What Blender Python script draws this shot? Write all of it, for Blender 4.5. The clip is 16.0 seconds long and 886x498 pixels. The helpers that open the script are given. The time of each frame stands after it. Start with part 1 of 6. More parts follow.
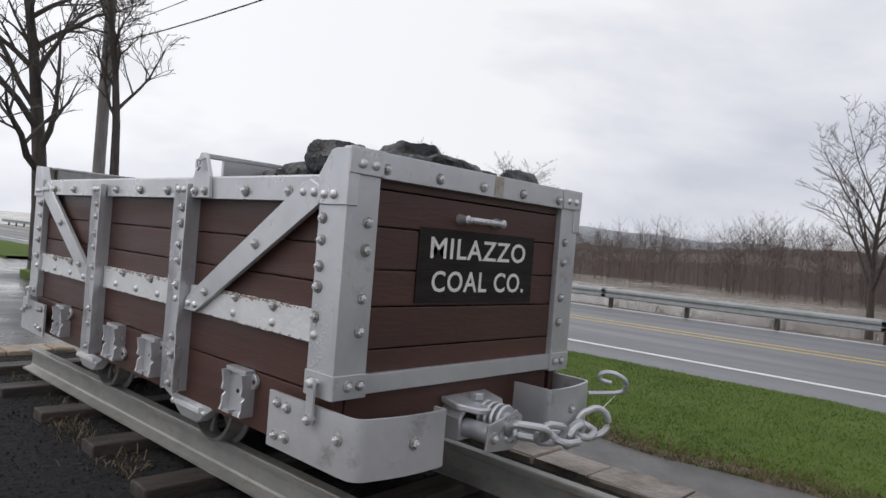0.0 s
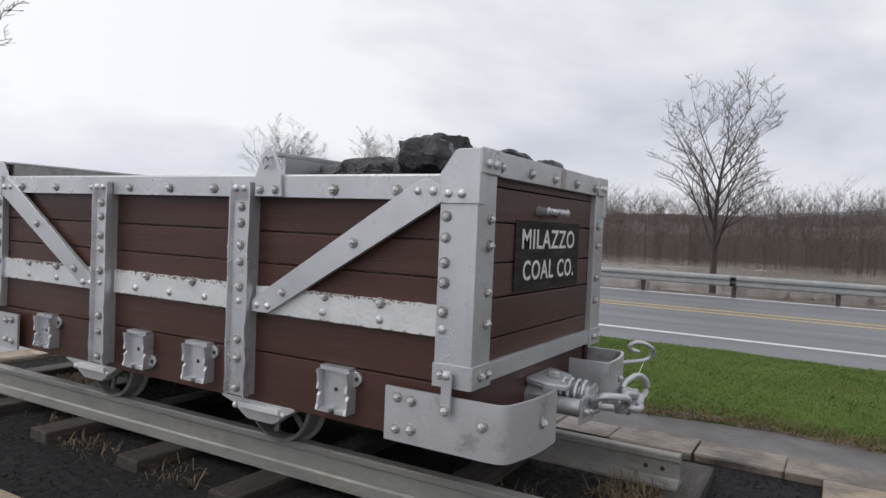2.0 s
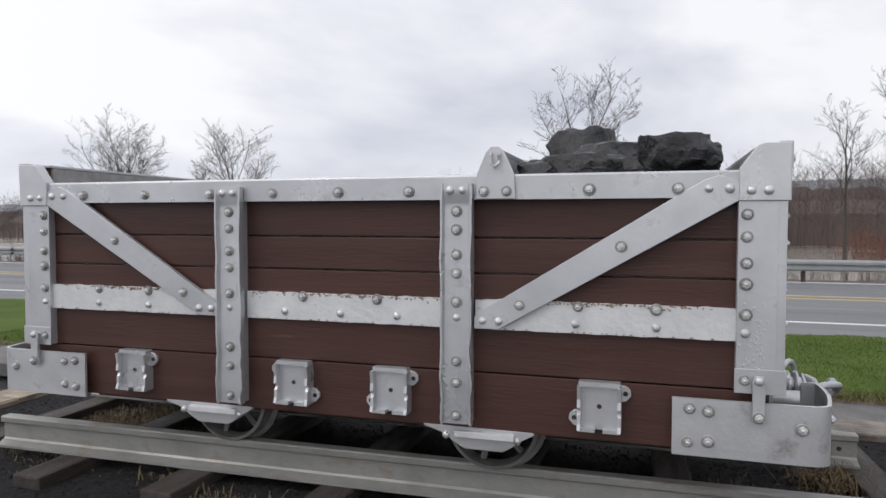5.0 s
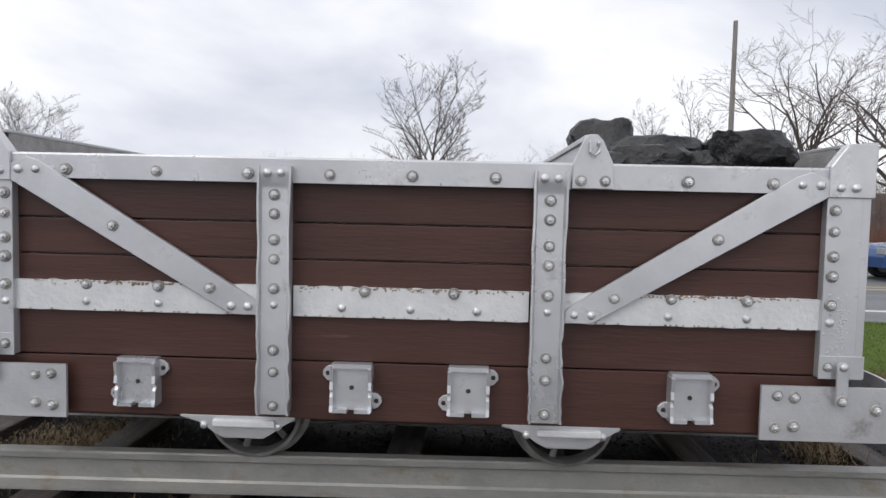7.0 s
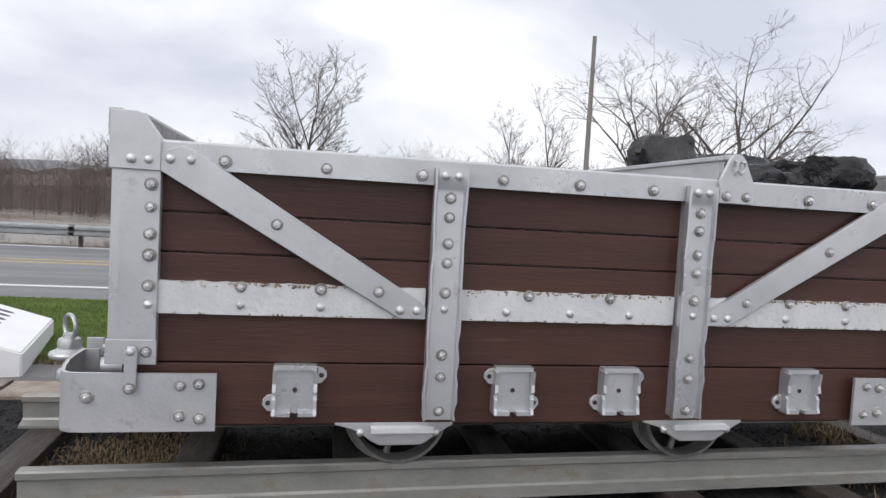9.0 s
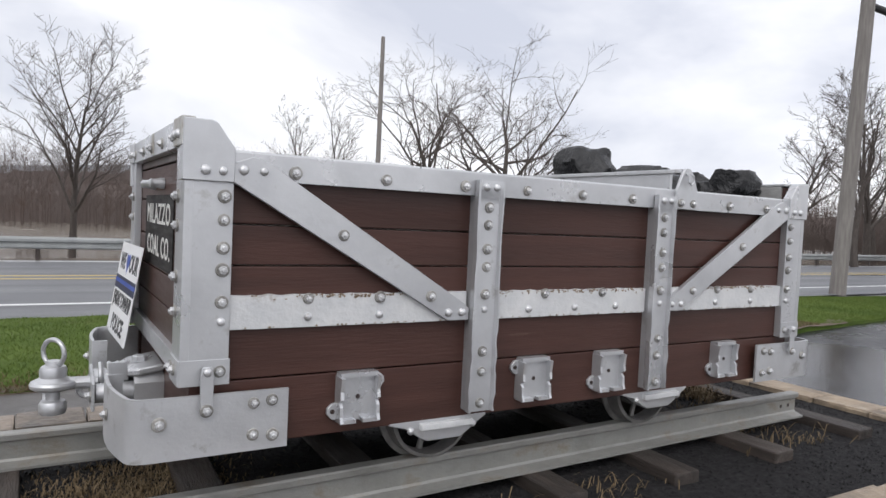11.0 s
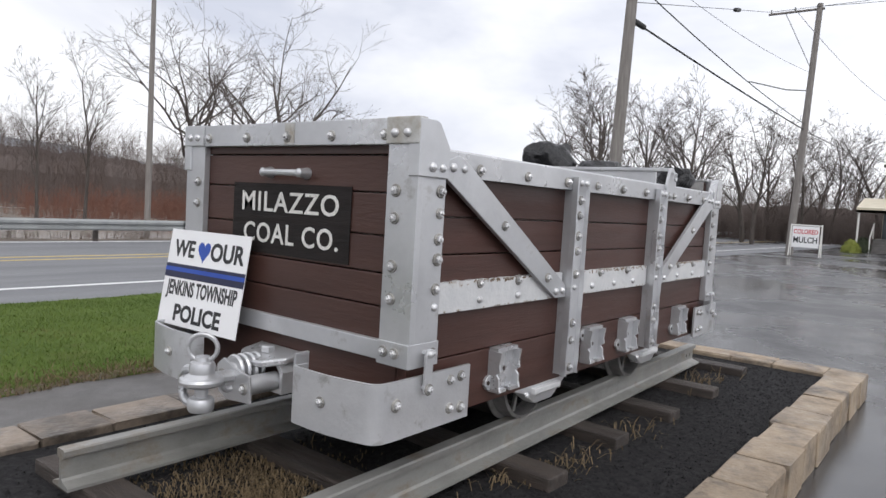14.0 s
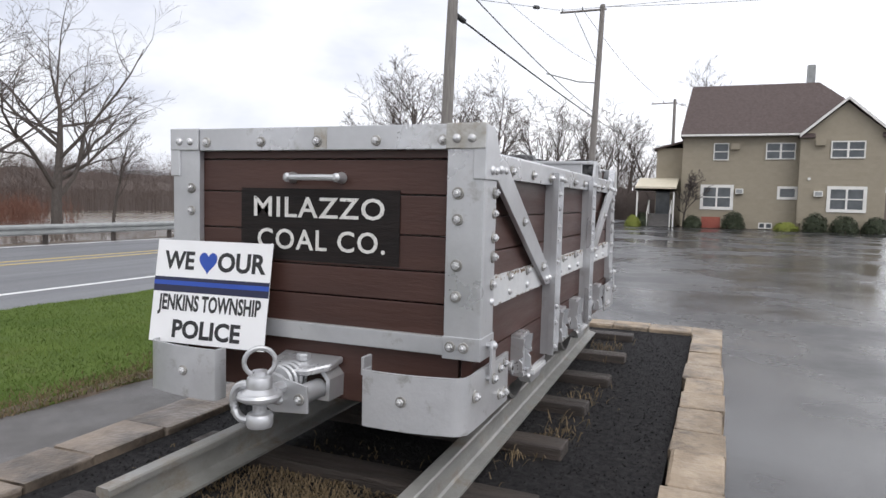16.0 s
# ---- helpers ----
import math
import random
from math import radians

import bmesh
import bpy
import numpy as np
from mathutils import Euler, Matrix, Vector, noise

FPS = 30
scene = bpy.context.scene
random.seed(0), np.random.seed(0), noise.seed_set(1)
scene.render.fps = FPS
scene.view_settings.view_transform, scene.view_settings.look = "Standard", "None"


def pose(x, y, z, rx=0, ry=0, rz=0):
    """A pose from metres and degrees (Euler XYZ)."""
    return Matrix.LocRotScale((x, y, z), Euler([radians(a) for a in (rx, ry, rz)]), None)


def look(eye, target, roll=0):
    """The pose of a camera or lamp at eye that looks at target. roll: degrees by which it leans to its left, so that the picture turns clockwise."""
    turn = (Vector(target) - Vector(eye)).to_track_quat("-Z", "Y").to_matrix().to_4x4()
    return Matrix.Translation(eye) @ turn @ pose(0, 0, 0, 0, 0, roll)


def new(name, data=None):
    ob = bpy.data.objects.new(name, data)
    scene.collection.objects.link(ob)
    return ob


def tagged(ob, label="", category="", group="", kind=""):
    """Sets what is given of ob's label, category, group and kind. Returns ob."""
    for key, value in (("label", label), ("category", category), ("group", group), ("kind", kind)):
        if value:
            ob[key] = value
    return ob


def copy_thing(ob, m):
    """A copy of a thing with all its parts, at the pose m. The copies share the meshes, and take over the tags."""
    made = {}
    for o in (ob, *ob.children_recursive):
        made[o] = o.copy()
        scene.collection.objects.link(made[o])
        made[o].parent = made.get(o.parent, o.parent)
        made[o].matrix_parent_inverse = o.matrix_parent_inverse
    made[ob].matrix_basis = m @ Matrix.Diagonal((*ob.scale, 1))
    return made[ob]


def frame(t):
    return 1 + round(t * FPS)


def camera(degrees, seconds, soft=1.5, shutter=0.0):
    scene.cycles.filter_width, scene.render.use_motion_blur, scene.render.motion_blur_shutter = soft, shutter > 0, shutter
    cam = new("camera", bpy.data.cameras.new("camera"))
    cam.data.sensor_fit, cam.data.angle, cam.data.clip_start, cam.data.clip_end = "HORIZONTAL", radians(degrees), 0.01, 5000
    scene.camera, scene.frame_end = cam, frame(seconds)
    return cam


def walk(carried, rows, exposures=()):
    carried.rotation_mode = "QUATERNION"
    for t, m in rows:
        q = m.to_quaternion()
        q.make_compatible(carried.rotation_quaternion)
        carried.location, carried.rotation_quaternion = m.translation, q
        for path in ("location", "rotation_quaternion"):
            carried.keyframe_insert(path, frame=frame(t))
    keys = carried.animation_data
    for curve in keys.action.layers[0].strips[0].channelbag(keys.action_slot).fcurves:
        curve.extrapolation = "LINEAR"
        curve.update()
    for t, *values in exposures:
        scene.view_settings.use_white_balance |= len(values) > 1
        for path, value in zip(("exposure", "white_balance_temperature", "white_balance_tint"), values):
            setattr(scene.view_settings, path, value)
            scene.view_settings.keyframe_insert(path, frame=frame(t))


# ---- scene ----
cam = camera(66.4, 16.0)
PATH = [
    (0, (3.613, -2.226, 1.399), (2.241, -0.771, 1.385), 4.6),
    (0.5, (3.406, -2.39, 1.412), (2.144, -0.838, 1.386), 3.5),
    (1, (3.264, -2.578, 1.418), (2.044, -0.993, 1.385), 2.9),
    (1.5, (3.132, -2.809, 1.434), (2.008, -1.156, 1.381), 2.4),
    (2, (2.9, -2.929, 1.418), (1.876, -1.213, 1.354), 2.4),
    (2.5, (2.611, -3.015, 1.442), (1.673, -1.25, 1.365), 2.4),
    (3, (2.342, -3.192, 1.454), (1.494, -1.382, 1.369), 2.2),
    (3.5, (2.113, -3.312, 1.46), (1.356, -1.462, 1.376), 2.0),
    (4, (1.822, -3.31, 1.462), (1.139, -1.432, 1.372), 0.9),
    (4.5, (1.569, -3.31, 1.427), (0.895, -1.428, 1.356), 0.4),
    (5, (1.277, -3.373, 1.43), (0.69, -1.463, 1.351), 0.1),
    (5.2, (1.2, -3.376, 1.427), (0.634, -1.46, 1.343), 0.3),
    (7.3, (0.012, -3.337, 1.428), (0.035, -1.341, 1.314), 1.4),
    (7.5, (-0.113, -3.308, 1.442), (-0.043, -1.312, 1.328), 1.5),
    (8, (-0.42, -3.325, 1.432), (-0.243, -1.336, 1.324), 2.2),
    (8.5, (-0.763, -3.378, 1.444), (-0.479, -1.401, 1.335), 2.9),
    (8.7, (-0.887, -3.347, 1.432), (-0.559, -1.377, 1.318), 3.1),
    (10.8, (-2.054, -3.128, 1.42), (-1.09, -1.378, 1.333), 2.7),
    (11, (-2.14, -3.094, 1.425), (-1.117, -1.379, 1.331), 2.7),
    (11.5, (-2.448, -3.03, 1.426), (-1.282, -1.408, 1.325), 2.7),
    (12, (-2.698, -2.932, 1.417), (-1.415, -1.401, 1.314), 3.2),
    (12.5, (-2.905, -2.747, 1.403), (-1.529, -1.3, 1.29), 3.2),
    (13, (-3.098, -2.597, 1.412), (-1.697, -1.175, 1.293), 3.1),
    (13.5, (-3.374, -2.456, 1.424), (-1.886, -1.125, 1.302), 3.4),
    (14, (-3.543, -2.302, 1.413), (-1.978, -1.063, 1.283), 3.4),
    (14.5, (-3.685, -2.073, 1.421), (-2.042, -0.941, 1.285), 2.5),
    (15, (-3.862, -1.881, 1.417), (-2.143, -0.869, 1.281), 2.4),
    (15.5, (-4.053, -1.731, 1.44), (-2.261, -0.853, 1.3), 1.9),
    (16, (-4.139, -1.552, 1.425), (-2.288, -0.806, 1.283), 1.4),
]
walk(cam, [(t, look(eye, target, roll)) for t, eye, target, roll in PATH],
     exposures=((0.0, -0.24), (2.0, -0.22), (3.5, -0.16), (5.2, -0.12), (7.5, 0.04), (8.7, 0.06), (11.0, 0.07), (12.5, 0.04), (14.5, 0.13), (16.0, 0.20)))

# ------------------------------------------------------------ light
world = bpy.data.worlds.new("overcast_sky")
scene.world = world
world.use_nodes = True
wn = world.node_tree
for n_ in list(wn.nodes):
    wn.nodes.remove(n_)


def wnode(kind, **kw):
    n = wn.nodes.new(kind)
    for k, v in kw.items():
        n.inputs[k].default_value = v
    return n


w_out = wnode("ShaderNodeOutputWorld")
w_bg = wnode("ShaderNodeBackground", Strength=1.0)
w_sky = wn.nodes.new("ShaderNodeTexSky")
w_sky.sky_type, w_sky.sun_disc = "NISHITA", False
w_sky.sun_elevation, w_sky.sun_rotation = radians(38), radians(200)
w_co = wn.nodes.new("ShaderNodeTexCoord")
w_map = wn.nodes.new("ShaderNodeMapping")
w_map.inputs["Scale"].default_value = (1.0, 1.0, 2.2)
w_map.inputs["Location"].default_value = (0.35, 0.6, 0.1)
w_noise = wnode("ShaderNodeTexNoise", Scale=1.5, Detail=6.0, Roughness=0.52, Distortion=0.25)
w_ramp = wn.nodes.new("ShaderNodeValToRGB")
w_ramp.color_ramp.elements[0].position, w_ramp.color_ramp.elements[0].color = 0.35, (0.615, 0.645, 0.745, 1)
w_ramp.color_ramp.elements[1].position, w_ramp.color_ramp.elements[1].color = 0.55, (0.995, 1.0, 1.04, 1)
w_mul = wn.nodes.new("ShaderNodeVectorMath")
w_mul.operation = "SCALE"
w_mul.inputs["Scale"].default_value = 0.06
w_mix = wn.nodes.new("ShaderNodeMix")
w_mix.data_type = "RGBA"
w_mix.inputs["Factor"].default_value = 0.94
# the cloud is thinner to the south
w_dir = wn.nodes.new("ShaderNodeVectorMath")
w_dir.operation = "DOT_PRODUCT"
w_dir.inputs[1].default_value = (-0.1, -0.98, 0.15)
w_thin = wnode("ShaderNodeMapRange")
w_thin.inputs["From Min"].default_value, w_thin.inputs["From Max"].default_value = -1.0, 1.0
w_thin.inputs["To Min"].default_value, w_thin.inputs["To Max"].default_value = 1.06, 1.42
w_lit = wn.nodes.new("ShaderNodeVectorMath")
w_lit.operation = "SCALE"
wn.links.new(w_co.outputs["Generated"], w_dir.inputs[0])
wn.links.new(w_dir.outputs["Value"], w_thin.inputs["Value"])
wn.links.new(w_thin.outputs["Result"], w_lit.inputs["Scale"])
wn.links.new(w_ramp.outputs["Color"], w_lit.inputs[0])
for a, b in ((w_co.outputs["Generated"], w_map.inputs["Vector"]), (w_map.outputs["Vector"], w_noise.inputs["Vector"]),
             (w_noise.outputs["Fac"], w_ramp.inputs["Fac"]), (w_sky.outputs["Color"], w_mul.inputs[0]),
             (w_mul.outputs["Vector"], w_mix.inputs["A"]), (w_lit.outputs["Vector"], w_mix.inputs["B"]),
             (w_mix.outputs["Result"], w_bg.inputs["Color"]), (w_bg.outputs["Background"], w_out.inputs["Surface"])):
    wn.links.new(a, b)

sun = new("sun", bpy.data.lights.new("sun", "SUN"))
sun.data.energy, sun.data.angle, sun.data.color = 0.9, radians(40), (1.0, 0.97, 0.93)
sun.matrix_world = look((-11, -12, 17), (0, 0, 0))


# ------------------------------------------------------------ materials
def surface(name, c1, c2, scale=8.0, rough=0.5, rough2=None, metal=0.0, bump=0.2, fine=60.0, stretch=(1, 1, 1),
            stain=None, stain_scale=2.0, stain_at=(0.55, 0.7), vary=0.0, spec=0.5):
    """Two colours mixed by a coarse noise, a stain colour at a larger scale, and a fine relief."""
    m = bpy.data.materials.new(name)
    m.use_nodes = True
    t = m.node_tree
    b = t.nodes["Principled BSDF"]
    b.inputs["Metallic"].default_value = metal
    b.inputs["Specular IOR Level"].default_value = spec
    co, mp = t.nodes.new("ShaderNodeTexCoord"), t.nodes.new("ShaderNodeMapping")
    mp.inputs["Scale"].default_value = stretch
    t.links.new(co.outputs["Object"], mp.inputs["Vector"])
    info = t.nodes.new("ShaderNodeObjectInfo")
    shift = t.nodes.new("ShaderNodeVectorMath")
    shift.operation = "MULTIPLY_ADD"
    shift.inputs[1].default_value = (1, 1, 1)
    sc = t.nodes.new("ShaderNodeVectorMath")
    sc.operation = "SCALE"
    sc.inputs[0].default_value = (17.3, 9.1, 23.7)
    t.links.new(info.outputs["Random"], sc.inputs["Scale"])
    t.links.new(mp.outputs["Vector"], shift.inputs[0])
    t.links.new(sc.outputs["Vector"], shift.inputs[2])
    vec = shift.outputs["Vector"]

    def tex(s, detail=5.0, r=0.6):
        n = t.nodes.new("ShaderNodeTexNoise")
        n.inputs["Scale"].default_value, n.inputs["Detail"].default_value, n.inputs["Roughness"].default_value = s, detail, r
        t.links.new(vec, n.inputs["Vector"])
        return n.outputs["Fac"]

    def ramp(fac, lo, hi, a=(0, 0, 0, 1), z=(1, 1, 1, 1)):
        r = t.nodes.new("ShaderNodeValToRGB")
        r.color_ramp.elements[0].position, r.color_ramp.elements[0].color = lo, a
        r.color_ramp.elements[1].position, r.color_ramp.elements[1].color = hi, z
        t.links.new(fac, r.inputs["Fac"])
        return r.outputs["Color"]

    coarse, grain = tex(scale), tex(fine, 3.0)
    col = ramp(coarse, 0.3, 0.7, (*c1, 1), (*c2, 1))

    def mixed(fac, a, b2):
        x = t.nodes.new("ShaderNodeMix")
        x.data_type = "RGBA"
        t.links.new(fac, x.inputs["Factor"])
        t.links.new(a, x.inputs["A"])
        if isinstance(b2, tuple):
            x.inputs["B"].default_value = (*b2, 1)
        else:
            t.links.new(b2, x.inputs["B"])
        return x.outputs["Result"]

    if stain:
        col = mixed(ramp(tex(stain_scale, 8.0, 0.7), *stain_at), col, stain)
    if vary:
        hsv = t.nodes.new("ShaderNodeHueSaturation")
        mr = t.nodes.new("ShaderNodeMapRange")
        mr.inputs["To Min"].default_value, mr.inputs["To Max"].default_value = 1 - vary, 1 + vary
        t.links.new(info.outputs["Random"], mr.inputs["Value"])
        t.links.new(mr.outputs["Result"], hsv.inputs["Value"])
        t.links.new(col, hsv.inputs["Color"])
        col = hsv.outputs["Color"]
    t.links.new(col, b.inputs["Base Color"])
    mr = t.nodes.new("ShaderNodeMapRange")
    mr.inputs["To Min"].default_value, mr.inputs["To Max"].default_value = rough, rough if rough2 is None else rough2
    mr.inputs["From Min"].default_value, mr.inputs["From Max"].default_value = 0.35, 0.65
    t.links.new(tex(scale * 0.7), mr.inputs["Value"])
    t.links.new(mr.outputs["Result"], b.inputs["Roughness"])
    if bump:
        bp = t.nodes.new("ShaderNodeBump")
        bp.inputs["Strength"].default_value, bp.inputs["Distance"].default_value = bump, 0.02
        t.links.new(grain, bp.inputs["Height"])
        t.links.new(bp.outputs["Normal"], b.inputs["Normal"])
    m.diffuse_color = (*c1, 1)
    return m


SILVER = surface("aluminium_paint", (0.47, 0.475, 0.49), (0.60, 0.605, 0.62), 3.5, 0.26, 0.46, 0.6, 0.05, 30, stain=(0.27, 0.255, 0.235), stain_scale=7, stain_at=(0.58, 0.78))
SILVER_BOLT = surface("aluminium_paint_bolt", (0.52, 0.52, 0.53), (0.68, 0.68, 0.69), 30, 0.24, 0.4, 0.6, 0.05, 120, stain=(0.27, 0.22, 0.18), stain_scale=40, stain_at=(0.6, 0.75), vary=0.08)
SILVER_RUST = surface("flaking_aluminium_paint", (0.60, 0.61, 0.62), (0.72, 0.72, 0.72), 9, 0.35, 0.55, 0.25, 0.15, 40, stain=(0.34, 0.28, 0.23), stain_scale=7, stain_at=(0.62, 0.76))
SILVER_PITTED = surface("pitted_aluminium_paint", (0.46, 0.465, 0.48), (0.60, 0.605, 0.62), 3.5, 0.3, 0.5, 0.5, 0.08, 55, stain=(0.24, 0.225, 0.205), stain_scale=8, stain_at=(0.58, 0.76))
RUST_FLAKE = surface("rust_flakes", (0.13, 0.085, 0.055), (0.40, 0.32, 0.24), 40, 0.8, 0.9, 0.0, 0.6, 90)
SILVER_STAINED = surface("aluminium_paint_brown_stain", (0.42, 0.41, 0.38), (0.55, 0.55, 0.54), 9, 0.4, 0.6, 0.35, 0.2, 50, stain=(0.25, 0.19, 0.12), stain_scale=7, stain_at=(0.45, 0.7))
WOOD_X = surface("brown_painted_plank", (0.046, 0.021, 0.0165), (0.074, 0.034, 0.027), 2.2, 0.36, 0.55, 0.0, 0.10, 22, stretch=(0.45, 5, 5), stain=(0.15, 0.095, 0.078), stain_scale=3.0, stain_at=(0.66, 0.80), vary=0.12, spec=0.32)
WOOD_Y = surface("brown_painted_end_plank", (0.050, 0.023, 0.0185), (0.075, 0.036, 0.028), 2.2, 0.36, 0.55, 0.0, 0.12, 22, stretch=(3, 0.5, 3), stain=(0.13, 0.075, 0.06), stain_scale=3.2, stain_at=(0.68, 0.86), vary=0.12, spec=0.4)
BACKING = surface("grey_worn_backing", (0.24, 0.235, 0.23), (0.37, 0.365, 0.36), 6, 0.5, 0.7, 0, 0.3, 30, stretch=(0.5, 3, 3))
# dark grey: dirt plus the shadow ring round the bolt head, painted in
WASHER = surface("shaded_dirty_washer", (0.21, 0.20, 0.185), (0.40, 0.39, 0.37), 60, 0.4, 0.6, 0.5, 0.1, 120, vary=0.2)
WOOD_DARK = surface("dark_damp_wood", (0.022, 0.013, 0.011), (0.04, 0.024, 0.02), 6, 0.5, 0.7, 0, 0.4, 30, stretch=(0.4, 4, 4))
BLACK_PAINT = surface("worn_black_paint", (0.009, 0.0072, 0.0072), (0.016, 0.0115, 0.0105), 12, 0.5, 0.7, 0, 0.2, 30, stretch=(4, 0.5, 4), stain=(0.035, 0.021, 0.018), stain_scale=7, stain_at=(0.62, 0.8), spec=0.25)
WHITE_CHIPPED = surface("chipped_white_lettering", (0.60, 0.59, 0.56), (0.76, 0.75, 0.72), 25, 0.5, 0.7, 0, 0.2, 60, stain=(0.05, 0.036, 0.032), stain_scale=40, stain_at=(0.60, 0.67))
WHITE_PAINT = surface("worn_white_lettering", (0.62, 0.61, 0.58), (0.78, 0.77, 0.74), 25, 0.5, 0.7, 0, 0.2, 60, stain=(0.10, 0.08, 0.07), stain_scale=30, stain_at=(0.62, 0.7))
COAL = surface("coal", (0.007, 0.007, 0.008), (0.022, 0.022, 0.024), 9, 0.28, 0.6, 0, 0.9, 30, vary=0.3)
RAIL_STEEL = surface("painted_rail", (0.225, 0.222, 0.208), (0.36, 0.356, 0.337), 5, 0.32, 0.6, 0.35, 0.15, 60, stretch=(0.8, 1.3, 1.3), stain=(0.20, 0.155, 0.105), stain_scale=5, stain_at=(0.52, 0.72))
WHEEL_IRON = surface("wheel_iron", (0.15, 0.145, 0.14), (0.26, 0.25, 0.24), 12, 0.5, 0.7, 0.3, 0.3, 50)
TIE_WOOD = surface("weathered_tie", (0.030, 0.024, 0.021), (0.065, 0.05, 0.042), 5, 0.5, 0.8, 0, 0.6, 30, stretch=(4, 0.5, 4), vary=0.25)
BALLAST = surface("black_cinder", (0.011, 0.011, 0.012), (0.036, 0.034, 0.035), 40, 0.7, 0.95, 0, 0.8, 120, spec=0.15)
SAND_STONE = surface("tan_edging_stone", (0.25, 0.192, 0.135), (0.41, 0.325, 0.235), 5, 0.4, 0.75, 0, 0.6, 30, stain=(0.115, 0.094, 0.075), stain_scale=3, stain_at=(0.46, 0.66), vary=0.16)
ASPHALT_WET = surface("wet_lot_asphalt", (0.034, 0.034, 0.037), (0.066, 0.065, 0.067), 0.55, 0.02, 0.42, 0, 0.07, 90, stain=(0.022, 0.022, 0.025), stain_scale=0.34, stain_at=(0.46, 0.56), spec=0.42)
DAMP_STONE = surface("damp_brown_edging_stone", (0.17, 0.135, 0.105), (0.29, 0.235, 0.185), 5, 0.3, 0.6, 0, 0.5, 30, stain=(0.08, 0.066, 0.055), stain_scale=3, stain_at=(0.46, 0.66), vary=0.18)
ASPHALT_STRIP = surface("damp_strip_asphalt", (0.080, 0.075, 0.072), (0.135, 0.127, 0.122), 4, 0.35, 0.6, 0, 0.4, 120)
ROAD = surface("wet_road_asphalt", (0.125, 0.127, 0.135), (0.165, 0.168, 0.178), 1.2, 0.42, 0.62, 0, 0.25, 100, stretch=(0.12, 1, 1), spec=0.35)
YELLOW = surface("yellow_road_paint", (0.46, 0.34, 0.10), (0.56, 0.42, 0.16), 6, 0.4, 0.6, 0, 0.2, 90, stain=(0.25, 0.22, 0.16), stain_scale=6)
WHITE_LINE = surface("white_road_paint", (0.62, 0.62, 0.62), (0.74, 0.74, 0.74), 6, 0.4, 0.6, 0, 0.2, 90)
GRASS_SOIL = surface("grass_ground", (0.062, 0.100, 0.018), (0.100, 0.145, 0.030), 1.6, 0.8, 0.95, 0, 0.8, 60, stain=(0.11, 0.095, 0.038), stain_scale=0.7, stain_at=(0.58, 0.75), spec=0.15)
GRASS_BLADE = surface("grass_blades", (0.070, 0.112, 0.020), (0.130, 0.175, 0.040), 0.9, 0.6, 0.8, 0, 0.0, 60, stain=(0.15, 0.13, 0.05), stain_scale=0.8, stain_at=(0.60, 0.8), spec=0.2)
DRY_GRASS = surface("dry_grass", (0.105, 0.072, 0.038), (0.20, 0.145, 0.08), 9, 0.7, 0.9, 0, 0.0, 60, stain=(0.10, 0.07, 0.04), stain_scale=6)
BARK = surface("dark_bark", (0.045, 0.036, 0.032), (0.095, 0.08, 0.07), 5, 0.7, 0.9, 0, 0.7, 40, stretch=(3, 3, 0.6))
TWIG = surface("bare_twigs", (0.060, 0.048, 0.043), (0.10, 0.084, 0.076), 2, 0.8, 0.9, 0, 0)
RED_TWIG = surface("red_osier_twigs", (0.13, 0.052, 0.034), (0.20, 0.095, 0.065), 0.6, 0.7, 0.9, 0, 0)
BRUSH = surface("bare_brush", (0.055, 0.038, 0.031), (0.098, 0.071, 0.058), 0.5, 0.8, 0.9, 0, 0, stain=(0.115, 0.068, 0.048), stain_scale=0.09, stain_at=(0.55, 0.7))
# brown of bare wood, lightened to grey-brown to paint in distance haze
FAR_WOOD = surface("haze_tinted_bare_wood", (0.098, 0.076, 0.068), (0.132, 0.106, 0.097), 0.22, 0.9, 0.95, 0, 0.0, stretch=(1, 1, 0.8), stain=(0.088, 0.060, 0.050), stain_scale=0.06)
# aerial haze is painted into the hills as a pale blue-grey
HILL = surface("haze_tinted_hill", (0.34, 0.36, 0.39), (0.42, 0.44, 0.47), 0.01, 0.95, 1, 0, 0)
RIVER = surface("flooded_river", (0.19, 0.165, 0.135), (0.25, 0.22, 0.185), 0.1, 0.12, 0.3, 0, 0.1, 3)
BANK = surface("littered_bank", (0.075, 0.056, 0.042), (0.15, 0.118, 0.09), 1.2, 0.8, 0.95, 0, 0.8, 20)
GALV = surface("galvanised_rail", (0.25, 0.26, 0.26), (0.34, 0.35, 0.35), 3, 0.45, 0.65, 0.2, 0.1, 40)
POLE_WOOD = surface("grey_pole_wood", (0.165, 0.15, 0.14), (0.265, 0.245, 0.23), 6, 0.7, 0.9, 0, 0.5, 30, stretch=(3, 3, 0.3))
WIRE = surface("black_cable", (0.012, 0.012, 0.013), (0.02, 0.02, 0.02), 5, 0.5, 0.6, 0, 0)
SIDING = surface("olive_siding", (0.27, 0.235, 0.175), (0.31, 0.27, 0.205), 2, 0.6, 0.75, 0, 0.1, 20)
ROOF = surface("brown_shingles", (0.066, 0.047, 0.044), (0.095, 0.07, 0.065), 6, 0.75, 0.9, 0, 0.6, 12)
TRIM = surface("white_trim", (0.66, 0.65, 0.62), (0.76, 0.75, 0.72), 3, 0.5, 0.6, 0, 0.1)
GLASS_DARK = surface("window_glass", (0.05, 0.06, 0.065), (0.10, 0.11, 0.12), 1.5, 0.06, 0.12, 0, 0)
